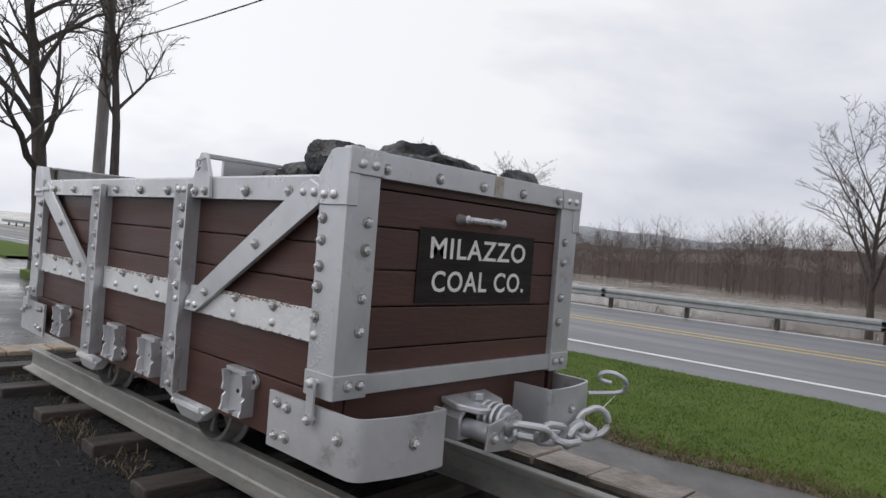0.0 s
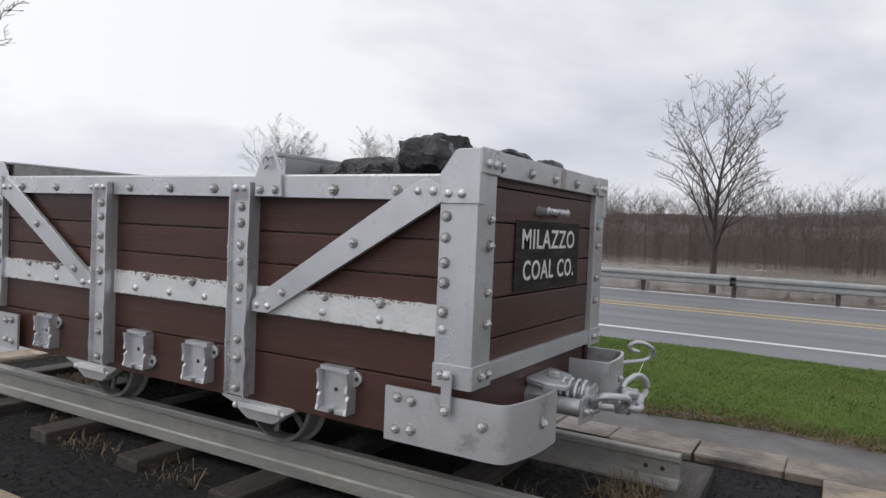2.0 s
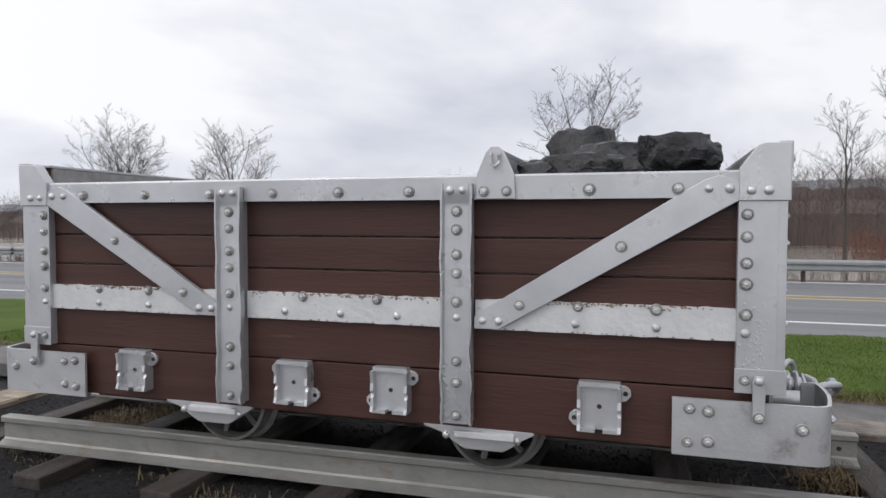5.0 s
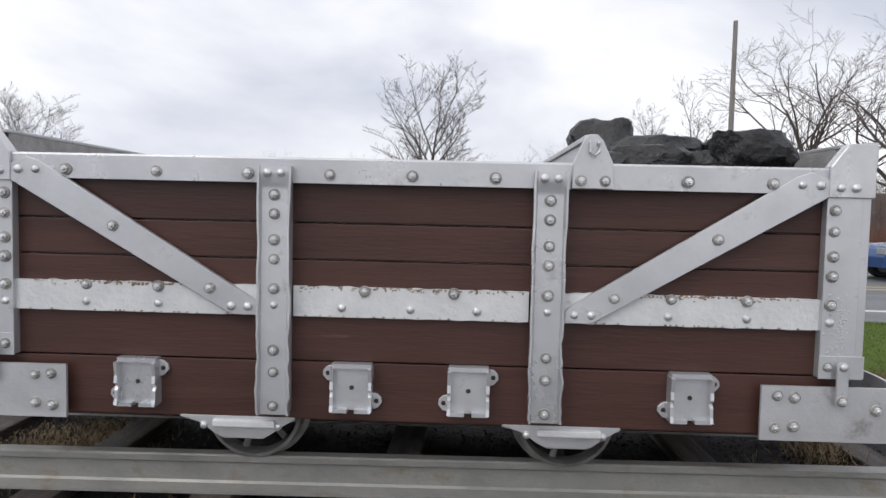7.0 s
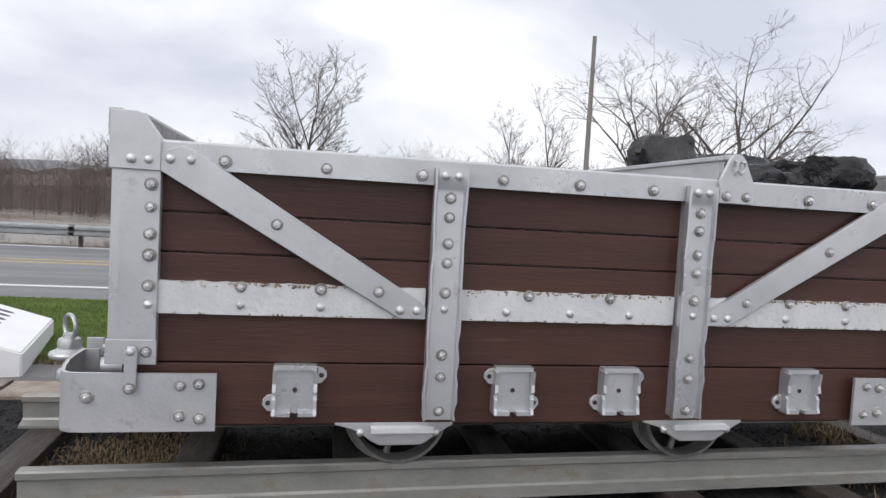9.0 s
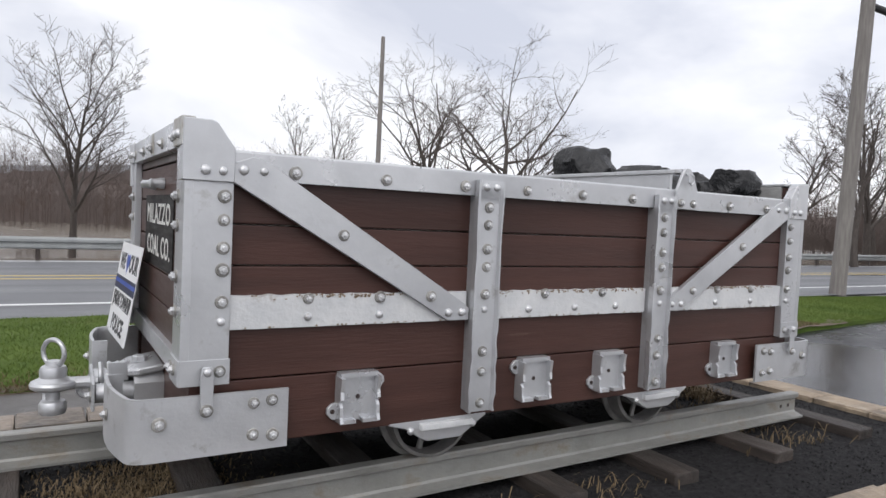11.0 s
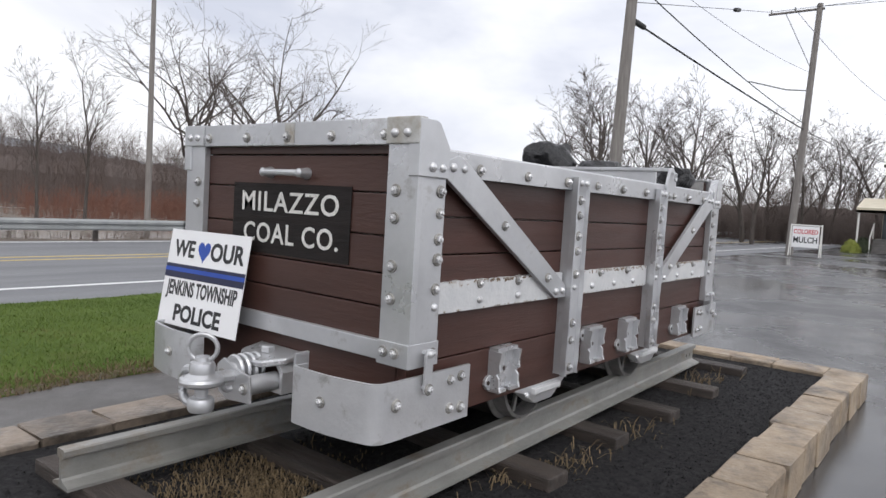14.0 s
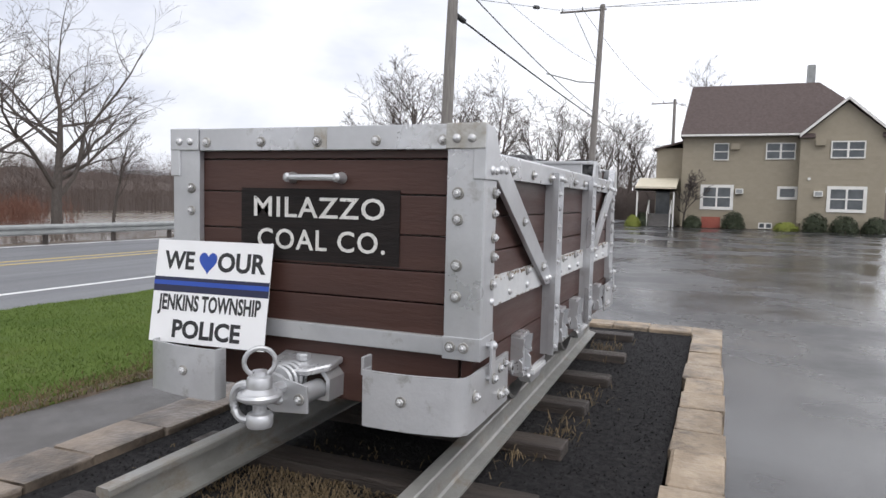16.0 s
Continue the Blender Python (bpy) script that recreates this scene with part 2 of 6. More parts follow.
AWNING = surface("cream_awning", (0.58, 0.53, 0.41), (0.66, 0.60, 0.48), 3, 0.6, 0.7, 0, 0.1)
SHRUB = surface("clipped_evergreen", (0.020, 0.028, 0.014), (0.05, 0.062, 0.03), 8, 0.7, 0.9, 0, 0)
SHRUB_LIGHT = surface("yellow_green_shrub", (0.16, 0.19, 0.03), (0.26, 0.28, 0.06), 8, 0.7, 0.9, 0, 0)
RED_PLANTER = surface("dull_red_panel", (0.28, 0.07, 0.05), (0.35, 0.10, 0.07), 5, 0.6, 0.8, 0, 0.1)
SIGN_WHITE = surface("white_sign_plastic", (0.80, 0.80, 0.81), (0.84, 0.84, 0.85), 3, 0.35, 0.45, 0, 0.03)
SIGN_BLACK = surface("sign_black_ink", (0.012, 0.012, 0.014), (0.02, 0.02, 0.022), 3, 0.4, 0.5, 0, 0)
SIGN_BLUE = surface("sign_blue_ink", (0.012, 0.055, 0.33), (0.02, 0.075, 0.40), 3, 0.4, 0.5, 0, 0)
SIGN_NAVY = surface("sign_navy_ink", (0.010, 0.012, 0.045), (0.014, 0.018, 0.06), 3, 0.4, 0.5, 0, 0)
SIGN_RED = surface("sign_red_ink", (0.50, 0.03, 0.05), (0.58, 0.05, 0.07), 3, 0.4, 0.5, 0, 0)
CAR_BLUE = surface("blue_car_paint", (0.025, 0.07, 0.20), (0.035, 0.09, 0.24), 2, 0.15, 0.25, 0.3, 0)
RUBBER = surface("tyre_rubber", (0.015, 0.015, 0.015), (0.025, 0.025, 0.025), 9, 0.7, 0.9, 0, 0.2)
TAIL_RED = surface("tail_lamp_red", (0.5, 0.01, 0.01), (0.6, 0.02, 0.02), 9, 0.2, 0.3, 0, 0)


# ------------------------------------------------------------ building blocks
ORIGIN = {}


def thing(name, at, label, category, group="", kind=""):
    """An empty at the base of a thing, which carries its parts."""
    e = new(name)
    e.empty_display_size = 0.1
    e.location = at
    ORIGIN[e] = Vector(at)
    return tagged(e, label, category, group, kind)


def finish(me, material, smooth):
    me.materials.append(material)
    if smooth:
        me.polygons.foreach_set("use_smooth", [True] * len(me.polygons))
        me.set_sharp_from_angle(angle=radians(35))


def part(name, bm, material, parent=None, label="", smooth=False):
    """One mesh object out of a bmesh in world coordinates, under a thing or a part."""
    me = bpy.data.meshes.new(name)
    o = ORIGIN.get(parent, Vector())
    bmesh.ops.translate(bm, verts=bm.verts, vec=-o)
    bmesh.ops.recalc_face_normals(bm, faces=bm.faces)
    bm.to_mesh(me)
    bm.free()
    finish(me, material, smooth)
    ob = new(name, me)
    ob.parent = parent
    ORIGIN[ob] = o.copy()
    return tagged(ob, label)


def soup(name, verts, faces, material, parent=None, label="", smooth=False):
    me = bpy.data.meshes.new(name)
    o = ORIGIN.get(parent, Vector())
    me.from_pydata([(v[0] - o.x, v[1] - o.y, v[2] - o.z) for v in verts], [], faces)
    finish(me, material, smooth)
    ob = new(name, me)
    ob.parent = parent
    ORIGIN[ob] = o.copy()
    return tagged(ob, label)


def box(bm, x0, x1, y0, y1, z0, z1, bev=0.0):
    ret = bmesh.ops.create_cube(bm, size=1.0, matrix=Matrix.Translation(((x0 + x1) / 2, (y0 + y1) / 2, (z0 + z1) / 2)) @ Matrix.Diagonal((abs(x1 - x0), abs(y1 - y0), abs(z1 - z0), 1)))
    if bev:
        edges = {e for v in ret["verts"] for e in v.link_edges}
        bmesh.ops.bevel(bm, geom=list(edges), offset=bev, segments=2, profile=0.6, affect="EDGES")
    return bm


def block(x0, x1, y0, y1, z0, z1, bev=0.0):
    return box(bmesh.new(), x0, x1, y0, y1, z0, z1, bev)


def prism(pts, axis, a, b, bev=0.0, bm=None):
    """A polygon given in the two other axes, drawn out along axis from a to b."""
    bm = bm or bmesh.new()
    def at(p, d):
        return {"x": (d, p[0], p[1]), "y": (p[0], d, p[1]), "z": (p[0], p[1], d)}[axis]
    lo, hi = [bm.verts.new(at(p, a)) for p in pts], [bm.verts.new(at(p, b)) for p in pts]
    fs = [bm.faces.new(lo), bm.faces.new(hi[::-1])]
    n = len(pts)
    for i in range(n):
        fs.append(bm.faces.new((lo[i], hi[i], hi[(i + 1) % n], lo[(i + 1) % n])))
    if bev:
        bmesh.ops.bevel(bm, geom=list({e for f in fs for e in f.edges}), offset=bev, segments=1, affect="EDGES")
    return bm


def ribbon(path, thick, z0, z1, bm=None):
    """An upright bent plate along a path in plan, thick to the left of the path."""
    bm = bm or bmesh.new()
    n = len(path)
    off = []
    for i in range(n):
        p, q = Vector(path[max(i - 1, 0)]), Vector(path[min(i + 1, n - 1)])
        d = (q - p).normalized()
        off.append(Vector(path[i]) + Vector((-d.y, d.x)) * thick)
    rings = [[bm.verts.new((*path[i], z0)), bm.verts.new((*path[i], z1)), bm.verts.new((*off[i], z1)), bm.verts.new((*off[i], z0))] for i in range(n)]
    for a, b in zip(rings, rings[1:]):
        for k in range(4):
            bm.faces.new((a[k], b[k], b[(k + 1) % 4], a[(k + 1) % 4]))
    bm.faces.new(rings[0])
    bm.faces.new(rings[-1][::-1])
    return bm


def tube(bm, pts, r, n=8, closed=False):
    pts = [Vector(p) for p in pts]
    rings, m = [], len(pts)
    ref = Vector((0.13, 0.21, 0.97))
    for i, p in enumerate(pts):
        if closed:
            d = pts[(i + 1) % m] - pts[i - 1]
        else:
            d = pts[min(i + 1, m - 1)] - pts[max(i - 1, 0)]
        d.normalize()
        u = d.cross(ref)
        if u.length < 0.05:
            u = d.cross(Vector((1, 0, 0)))
        u.normalize()
        w = d.cross(u)
        rr = r[i] if isinstance(r, (list, tuple)) else r
        rings.append([bm.verts.new(p + rr * (u * math.cos(2 * math.pi * k / n) + w * math.sin(2 * math.pi * k / n))) for k in range(n)])
    pairs = list(zip(rings, rings[1:])) + ([(rings[-1], rings[0])] if closed else [])
    for a, b in pairs:
        for k in range(n):
            bm.faces.new((a[k], a[(k + 1) % n], b[(k + 1) % n], b[k]))
    if not closed:
        bm.faces.new(rings[0][::-1])
        bm.faces.new(rings[-1])
    return bm


def lathe(profile, centre, axis="z", n=24, bm=None):
    """A turned shape: profile rows are (radius, distance along the axis)."""
    bm = bm or bmesh.new()
    c = Vector(centre)
    rings = []
    for r, h in profile:
        ring = []
        for k in range(n):
            a, b = r * math.cos(2 * math.pi * k / n), r * math.sin(2 * math.pi * k / n)
            ring.append(bm.verts.new(c + Vector({"z": (a, b, h), "y": (a, h, b), "x": (h, a, b)}[axis])))
        rings.append(ring)
    for a, b in zip(rings, rings[1:]):
        for k in range(n):
            bm.faces.new((a[k], a[(k + 1) % n], b[(k + 1) % n], b[k]))
    bm.faces.new(rings[0][::-1])
    bm.faces.new(rings[-1])
    return bm


def hex_bolt_mesh():
    bm = bmesh.new()
    lathe([(0.023, 0.0), (0.023, 0.004), (0.021, 0.006)], (0, 0, 0), "z", 14, bm)
    lathe([(0.0150, 0.005), (0.0150, 0.015), (0.0130, 0.0175)], (0, 0, 0), "z", 6, bm)
    lathe([(0.0075, 0.017), (0.0075, 0.022), (0.005, 0.024)], (0, 0, 0), "z", 8, bm)
    me = bpy.data.meshes.new("bolt")
    bmesh.ops.recalc_face_normals(bm, faces=bm.faces)
    bm.to_mesh(me)
    bm.free()
    finish(me, SILVER_BOLT, False)
    me.materials.append(WASHER)
    # the washer faces take the colour with the shadow ring painted in
    for p in me.polygons:
        if p.center.z < 0.0061:
            p.material_index = 1
    return me


def dome_mesh():
    bm = lathe([(0.0165, 0.0), (0.0162, 0.004), (0.0138, 0.009), (0.009, 0.0125), (0.003, 0.0138)], (0, 0, 0), "z", 12)
    me = bpy.data.meshes.new("rivet")
    bmesh.ops.recalc_face_normals(bm, faces=bm.faces)
    bm.to_mesh(me)
    bm.free()
    finish(me, SILVER_BOLT, True)
    return me


HEX, DOME = hex_bolt_mesh(), dome_mesh()
FACING = {"-y": (90, 0, 0), "+y": (-90, 0, 0), "+x": (0, 90, 0), "-x": (0, -90, 0), "+z": (0, 0, 0)}


def bolt(parent, at, face, me=None, turn=None):
    me = me or HEX
    ob = new("bolt" if me is HEX else "rivet", me)
    ob.parent = parent
    spin = random.uniform(0, 60) if turn is None else turn
    ob.matrix_basis = Matrix.Translation(Vector(at) - ORIGIN[parent]) @ pose(0, 0, 0, *FACING[face]) @ pose(0, 0, 0, 0, 0, spin) @ Matrix.Scale(random.uniform(0.9, 1.08), 4)
    return ob


def text_mesh(words, width, height, material, matrix, parent, bold=0.012, depth=0.002, spacing=1.0):
    """Lettering scaled to width and height, standing in the plane that matrix gives (x along, y up, z out); each letter is a thin mesh."""
    cu = bpy.data.curves.new("letter", "FONT")
    cu.body, cu.extrude, cu.offset, cu.resolution_u, cu.space_character = words, 0.01, bold, 3, spacing
    ob = bpy.data.objects.new("letter", cu)
    scene.collection.objects.link(ob)
    dg = bpy.context.evaluated_depsgraph_get()
    dg.update()
    me = bpy.data.meshes.new_from_object(ob.evaluated_get(dg))
    bpy.data.objects.remove(ob)
    bpy.data.curves.remove(cu)
    co = [v.co.copy() for v in me.vertices]
    polys = [tuple(f.vertices) for f in me.polygons]
    bpy.data.meshes.remove(me)
    # islands that overlap along the line belong to one letter
    root = list(range(len(co)))

    def find(a):
        while root[a] != a:
            root[a] = root[root[a]]
            a = root[a]
        return a

    for f in polys:
        for v in f[1:]:
            root[find(v)] = find(f[0])
    spans = {}
    for f in polys:
        r = find(f[0])
        lo, hi, fs = spans.get(r, (1e9, -1e9, []))
        xs = [co[v].x for v in f]
        spans[r] = (min(lo, *xs), max(hi, *xs), fs + [f])
    letters = []
    for lo, hi, fs in sorted(spans.values(), key=lambda k: k[0]):
        if letters and min(hi, letters[-1][1]) - lo > 0.35 * min(hi - lo, letters[-1][1] - letters[-1][0]):
            letters[-1] = (letters[-1][0], max(hi, letters[-1][1]), letters[-1][2] + fs)
        else:
            letters.append((lo, hi, fs))
    xs, ys = [c.x for c in co], [c.y for c in co]
    sx, sy = width / (max(xs) - min(xs)), height / (max(ys) - min(ys))
    cx, cy = (max(xs) + min(xs)) / 2, (max(ys) + min(ys)) / 2
    for lo, hi, fs in letters:
        bm = bmesh.new()
        verts = {}
        for f in fs:
            for v in f:
                if v not in verts:
                    verts[v] = bm.verts.new(matrix @ Vector(((co[v].x - cx) * sx, (co[v].y - cy) * sy, (co[v].z / 0.01) * depth)))
            if len(set(f)) > 2:
                bm.faces.new([verts[v] for v in f])
        bmesh.ops.remove_doubles(bm, verts=bm.verts, dist=1e-6)
        part("letter", bm, material, parent)


# ------------------------------------------------------------ ground, road, river
def sheet(name, xs, ys, height, material, label, category):
    verts = [(x, y, height(x, y)) for y in ys for x in xs]
    n = len(xs)
    faces = [(j * n + i, j * n + i + 1, (j + 1) * n + i + 1, (j + 1) * n + i) for j in range(len(ys) - 1) for i in range(n - 1)]
    return tagged(soup(name, verts, faces, material, None, "", True), label, category, "", "structure")


def steps(a, b, n):
    return [a + (b - a) * i / n for i in range(n + 1)]


def lot_height(x, y):
    up = min(max((x - 8) / 24, 0), 1)
    return 0.03 * up * up * (3 - 2 * up)


def dip(y):
    """The roadway falls away from the verge."""
    k = min(max((y - 6.2) / 6.5, 0), 1)
    return 0.2 * k * k * (3 - 2 * k)


def ground_height(x, y):
    """The lot in front, the roadway, then the bank that falls to the river."""
    if y < 17.7:
        return lot_height(x, y) - 0.02 - dip(y)
    d = min((y - 17.7) / 7.0, 1.0)
    return -0.22 - 1.3 * d * d * (3 - 2 * d) + 0.08 * noise.noise((x * 0.4, y * 0.4, 0))


far_x = [-900, -400, -200, -120] + steps(-80, 80, 64) + [120, 200, 400, 900]
far_y = [-900, -300, -100, -40] + steps(-20, 17.5, 25) + steps(18, 36, 18) + [60, 120, 300, 900]
sheet("ground", far_x, far_y, ground_height, ASPHALT_WET, "wet dark asphalt lot with puddles, falling to a bank", "ground")
sheet("river_bank", steps(-160, 160, 160), steps(17.3, 30, 24), lambda x, y: ground_height(x, y) + 0.03, BANK, "brown littered bank behind the guardrail", "bank")
sheet("water", [-900, -300, -100, 0, 100, 300, 900], [22.5, 60, 120, 300], lambda x, y: -0.95, RIVER, "pale tan flooded river among bare trees", "water")


sheet("road", [-900, -300, -100] + steps(-60, 60, 60) + [100, 300, 900], steps(5.9, 13.1, 18) + [15, 17, 17.35], lambda x, y: 0.012 - dip(y), ROAD, "wet grey two-lane asphalt road", "road")
for nm, y0, y1, m_, lab in (("edge_line", 7.40, 7.52, WHITE_LINE, "white painted edge line"), ("centre_line", 12.55, 12.68, YELLOW, "yellow painted centre line"),
                            ("centre_line", 13.15, 13.28, YELLOW, "yellow painted centre line"), ("edge_line", 16.95, 17.07, WHITE_LINE, "white painted edge line")):
    tagged(part(nm, block(-400, 400, y0, y1, 0.002 - dip(y1), 0.019 - dip((y0 + y1) / 2)), m_), lab, "road marking", "road lines", "structure")


def grass_near(x):
    base = 2.12 + 0.10 * noise.noise((x * 0.9, 0.3, 0)) + 0.05 * noise.noise((x * 3.1, 1.3, 0))
    return base + max(0, x - 4.5) * 0.16


def grass_far(x):
    return 6.12 + 0.10 * noise.noise((x * 0.6, 7.7, 0)) - max(0, x - 11) * 0.22


def lawn_height(x, y):
    a, b = grass_near(x), grass_far(x)
    k = (y - a) / max(b - a, 0.1)
    return 0.02 + 0.11 * (1 - k) * (1 if x < 5 else max(0, 1 - (x - 5) / 6)) + 0.05 * math.sin(math.pi * min(max(k, 0), 1)) + 0.02 * noise.noise((x * 1.5, y * 1.5, 0)) + lot_height(x, y)


def lawn(name, xa, xb, nx, near, far, height):
    xs, ny = steps(xa, xb, nx), 18
    verts, faces = [], []
    for x in xs:
        a, b = near(x), far(x)
        verts.append((x, a, height(x, a) - 0.15))
        for j in range(ny + 1):
            y = a + (b - a) * j / ny
            verts.append((x, y, height(x, y)))
        verts.append((x, b, height(x, b) - 0.15))
    n = ny + 3
    for i in range(nx):
        for j in range(n - 1):
            faces.append((i * n + j, (i + 1) * n + j, (i + 1) * n + j + 1, i * n + j + 1))
    return tagged(soup(name, verts, faces, GRASS_SOIL, None, "", True), "short green grass verge beside the road", "grass", "", "structure")


lawn("ground_verge", -13, 16.2, 130, grass_near, grass_far, lawn_height)
lawn("ground_verge", -60, -19, 60, lambda x: 3.4 + 0.2 * noise.noise((x * 0.3, 0, 0)), lambda x: 6.1, lambda x, y: 0.05 + 0.03 * noise.noise((x, y, 0)))


def blades(name, count, pick, height, material, label, lean=0.5, width=0.006):
    verts, faces = [], []
    for _ in range(count):
        x, y, z = pick()
        h, a = height * random.uniform(0.5, 1.3), random.uniform(0, 6.28)
        wx, wy = width * math.cos(a), width * math.sin(a)
        lx, ly = h * lean * random.gauss(0, 0.7), h * lean * random.gauss(0, 0.7)
        k = len(verts)
        verts += [(x - wx, y - wy, z - 0.005), (x + wx, y + wy, z - 0.005), (x + lx, y + ly, z + h)]
        faces.append((k, k + 1, k + 2))
    return tagged(soup(name, verts, faces, material), label, "grass", "", "stuff")


def on_lawn():
    while True:
        x = random.uniform(-6, 16)
        a, b = grass_near(x), grass_far(x)
        if b > a:
            y = a + (b - a) * random.random() ** 1.3
            return x, y, lawn_height(x, y)


blades("grass", 150000, on_lawn, 0.024, GRASS_BLADE, "short wet green grass blades", 0.9, 0.0045)


def soil_strip():
    xs, verts, faces = steps(-6, 9, 300), [], []
    for x in xs:
        a = grass_near(x)
        w = 0.20 + 0.13 * noise.noise((x * 1.3, 8.0, 0)) + 0.07 * noise.noise((x * 5.0, 2.0, 0))
        for k in range(5):
            y = a - 0.03 + max(w, 0.03) * k / 4
            verts.append((x, y, lawn_height(x, max(y, a)) + (0.006 if 0 < k < 4 else -0.02) + 0.004 * noise.noise((x * 14, y * 14, 0))))
    for i in range(len(xs) - 1):
        for k in range(4):
            faces.append((i * 5 + k, (i + 1) * 5 + k, (i + 1) * 5 + k + 1, i * 5 + k + 1))
    tagged(soup("ground_soil", verts, faces, BANK, None, "", True), "bare brown soil along the grass edge", "soil", "", "structure")


soil_strip()


def on_edge():
    x = random.uniform(-4, 8)
    y = grass_near(x) + abs(random.gauss(0, 0.20)) - 0.02
    return x, y, lawn_height(x, y)


blades("dry_grass_edge", 13000, on_edge, 0.035, DRY_GRASS, "dry tan grass along the verge edge", 0.9, 0.005)
tagged(part("pavement", block(-5.2, 3.6, 1.36, 2.35, 0.0, 0.125, 0.01), ASPHALT_STRIP), "damp grey asphalt strip beside the edging stones", "pavement", "", "structure")


# ------------------------------------------------------------ guardrail
def guardrail():
    g = thing("guardrail", (0, 17.1, 0), "galvanised steel guardrail on wooden posts beside the road", "guardrail")
    prof = [(18.50, 0.43), (18.44, 0.47), (18.44, 0.53), (18.50, 0.565), (18.50, 0.585), (18.44, 0.62), (18.44, 0.68), (18.50, 0.74), (18.512, 0.74), (18.455, 0.68), (18.455, 0.62), (18.512, 0.585),
            (18.512, 0.565), (18.455, 0.53), (18.455, 0.47), (18.512, 0.43)]
    prof = [(y - 1.5, z - 0.30) for y, z in prof]
    for i in range(20):
        part("rail_beam", prism(prof, "x", -76 + i * 7.62, -76 + (i + 1) * 7.62 + 0.15), GALV, g)
    first = None
    for i in range(64):
        x = -74 + i * 1.905 * 1.3
        if first is None:
            first = part("post", block(-0.05, 0.05, -0.07, 0.07, 0, 0.70, 0.01), TIE_WOOD, None)
            first.parent = g
            ob = first
        else:
            ob = new("post", first.data)
            ob.parent = g
        ob.location = (x, 0.0, -0.34)


guardrail()


# ------------------------------------------------------------ trees
def segments_tree(h, r, seed, limbs=9, spread=0.9, lean=(0, 0), fork=0.35, twigs=3, reach=1.0, rise=0.25, gnarl=1.0):
    rnd = random.Random(seed)
    thick, thin = [], []

    def limb(p, d, length, rad, level):
        n = (7, 5, 4, 3, 2)[level]
        pts, rads = [p.copy()], [rad]
        wander = (0.05, 0.13, 0.15, 0.15, 0.12)[level] * gnarl
        for i in range(n):
            d = (d + Vector((rnd.gauss(0, wander), rnd.gauss(0, wander), rnd.gauss((0.02, 0.10, 0.05, 0.02, 0.0)[level], wander * 0.8)))).normalized()
            p = p + d * (length / n)
            pts.append(p.copy())
            rads.append(max(rad * (1 - 0.78 * (i + 1) / n), 0.005))
        (thick if level < 2 else thin).append((pts, rads, (9, 6, 4, 3, 3)[level]))
        if level == 4:
            return
        kids = (limbs, 6, 4, twigs)[level]
        for k in range(kids):
            f = (fork + (1 - fork) * (k + rnd.random()) / kids) if level == 0 else 0.2 + 0.8 * (k + rnd.random()) / kids
            i = min(int(f * n), n - 1)
            q = pts[i].lerp(pts[i + 1], f * n - i)
            a = rnd.uniform(0, 2 * math.pi)
            side = Vector((math.cos(a), math.sin(a), 0))
            main = (pts[i + 1] - pts[i]).normalized()
            s = (spread if level == 0 else 0.95) * rnd.uniform(0.6, 1.2)
            nd = (main + side * s + Vector((0, 0, rise if level == 0 else 0.04))).normalized()
            ratio = (0.55 * reach, 0.56, 0.56, 0.58)[level] * rnd.uniform(0.7, 1.15) * (1.15 - 0.45 * f)
            limb(q, nd, length * ratio, max(rads[i] * (0.55, 0.55, 0.6, 0.7)[level], 0.006), level + 1)

    limb(Vector((0, 0, 0)), Vector((lean[0], lean[1], 1)).normalized(), h * 0.8, r, 0)
    return thick, thin


def tubes_soup(lines, base, min_r=0.0):
    verts, faces = [], []
    for pts, rads, n in lines:
        rings = []
        for i, p in enumerate(pts):
            d = (pts[min(i + 1, len(pts) - 1)] - pts[max(i - 1, 0)]).normalized()
            u = d.cross(Vector((0.3, 0.9, 0.2))).normalized()
            w = d.cross(u)
            k0 = len(verts)
            rr = max(rads[i], min_r)
            for k in range(n):
                q = p + rr * (u * math.cos(6.2832 * k / n) + w * math.sin(6.2832 * k / n))
                verts.append((q.x + base[0], q.y + base[1], q.z + base[2]))
            rings.append(k0)
        for a, b in zip(rings, rings[1:]):
            for k in range(n):
                faces.append((a + k, a + (k + 1) % n, b + (k + 1) % n, b + k))
    return verts, faces


def bare_tree(at, h, r, seed, label="bare deciduous tree with dark bark and fine twigs", limbs=9, spread=0.9, lean=(0, 0), fork=0.35, twigs=3, min_r=0.008, reach=1.0, rise=0.25, gnarl=1.0):
    tr = thing("tree", at, label, "tree", "bare trees")
    thick, thin = segments_tree(h, r, seed, limbs, spread, lean, fork, twigs, reach, rise, gnarl)
    v, f = tubes_soup(thick, at)
    soup("trunk", v, f, BARK, tr, "", True)
    v, f = tubes_soup(thin, at, min_r)
    soup("crown", v, f, TWIG, tr, "fine bare twigs")
    return tr


# by the road on the river side
bare_tree((-1.2, 23.0, -0.95), 6.9, 0.135, 19, limbs=14, spread=0.95, lean=(0.05, 0.0), fork=0.30, twigs=5, min_r=0.004, reach=1.1, rise=0.05, gnarl=0.9)
bare_tree((20.6, 36.0, -1.2), 11.4, 0.27, 5, "wide bare tree with a forked dark trunk", limbs=12, spread=1.25, fork=0.18, twigs=5, reach=1.55, min_r=0.007, rise=0.05, gnarl=1.7)
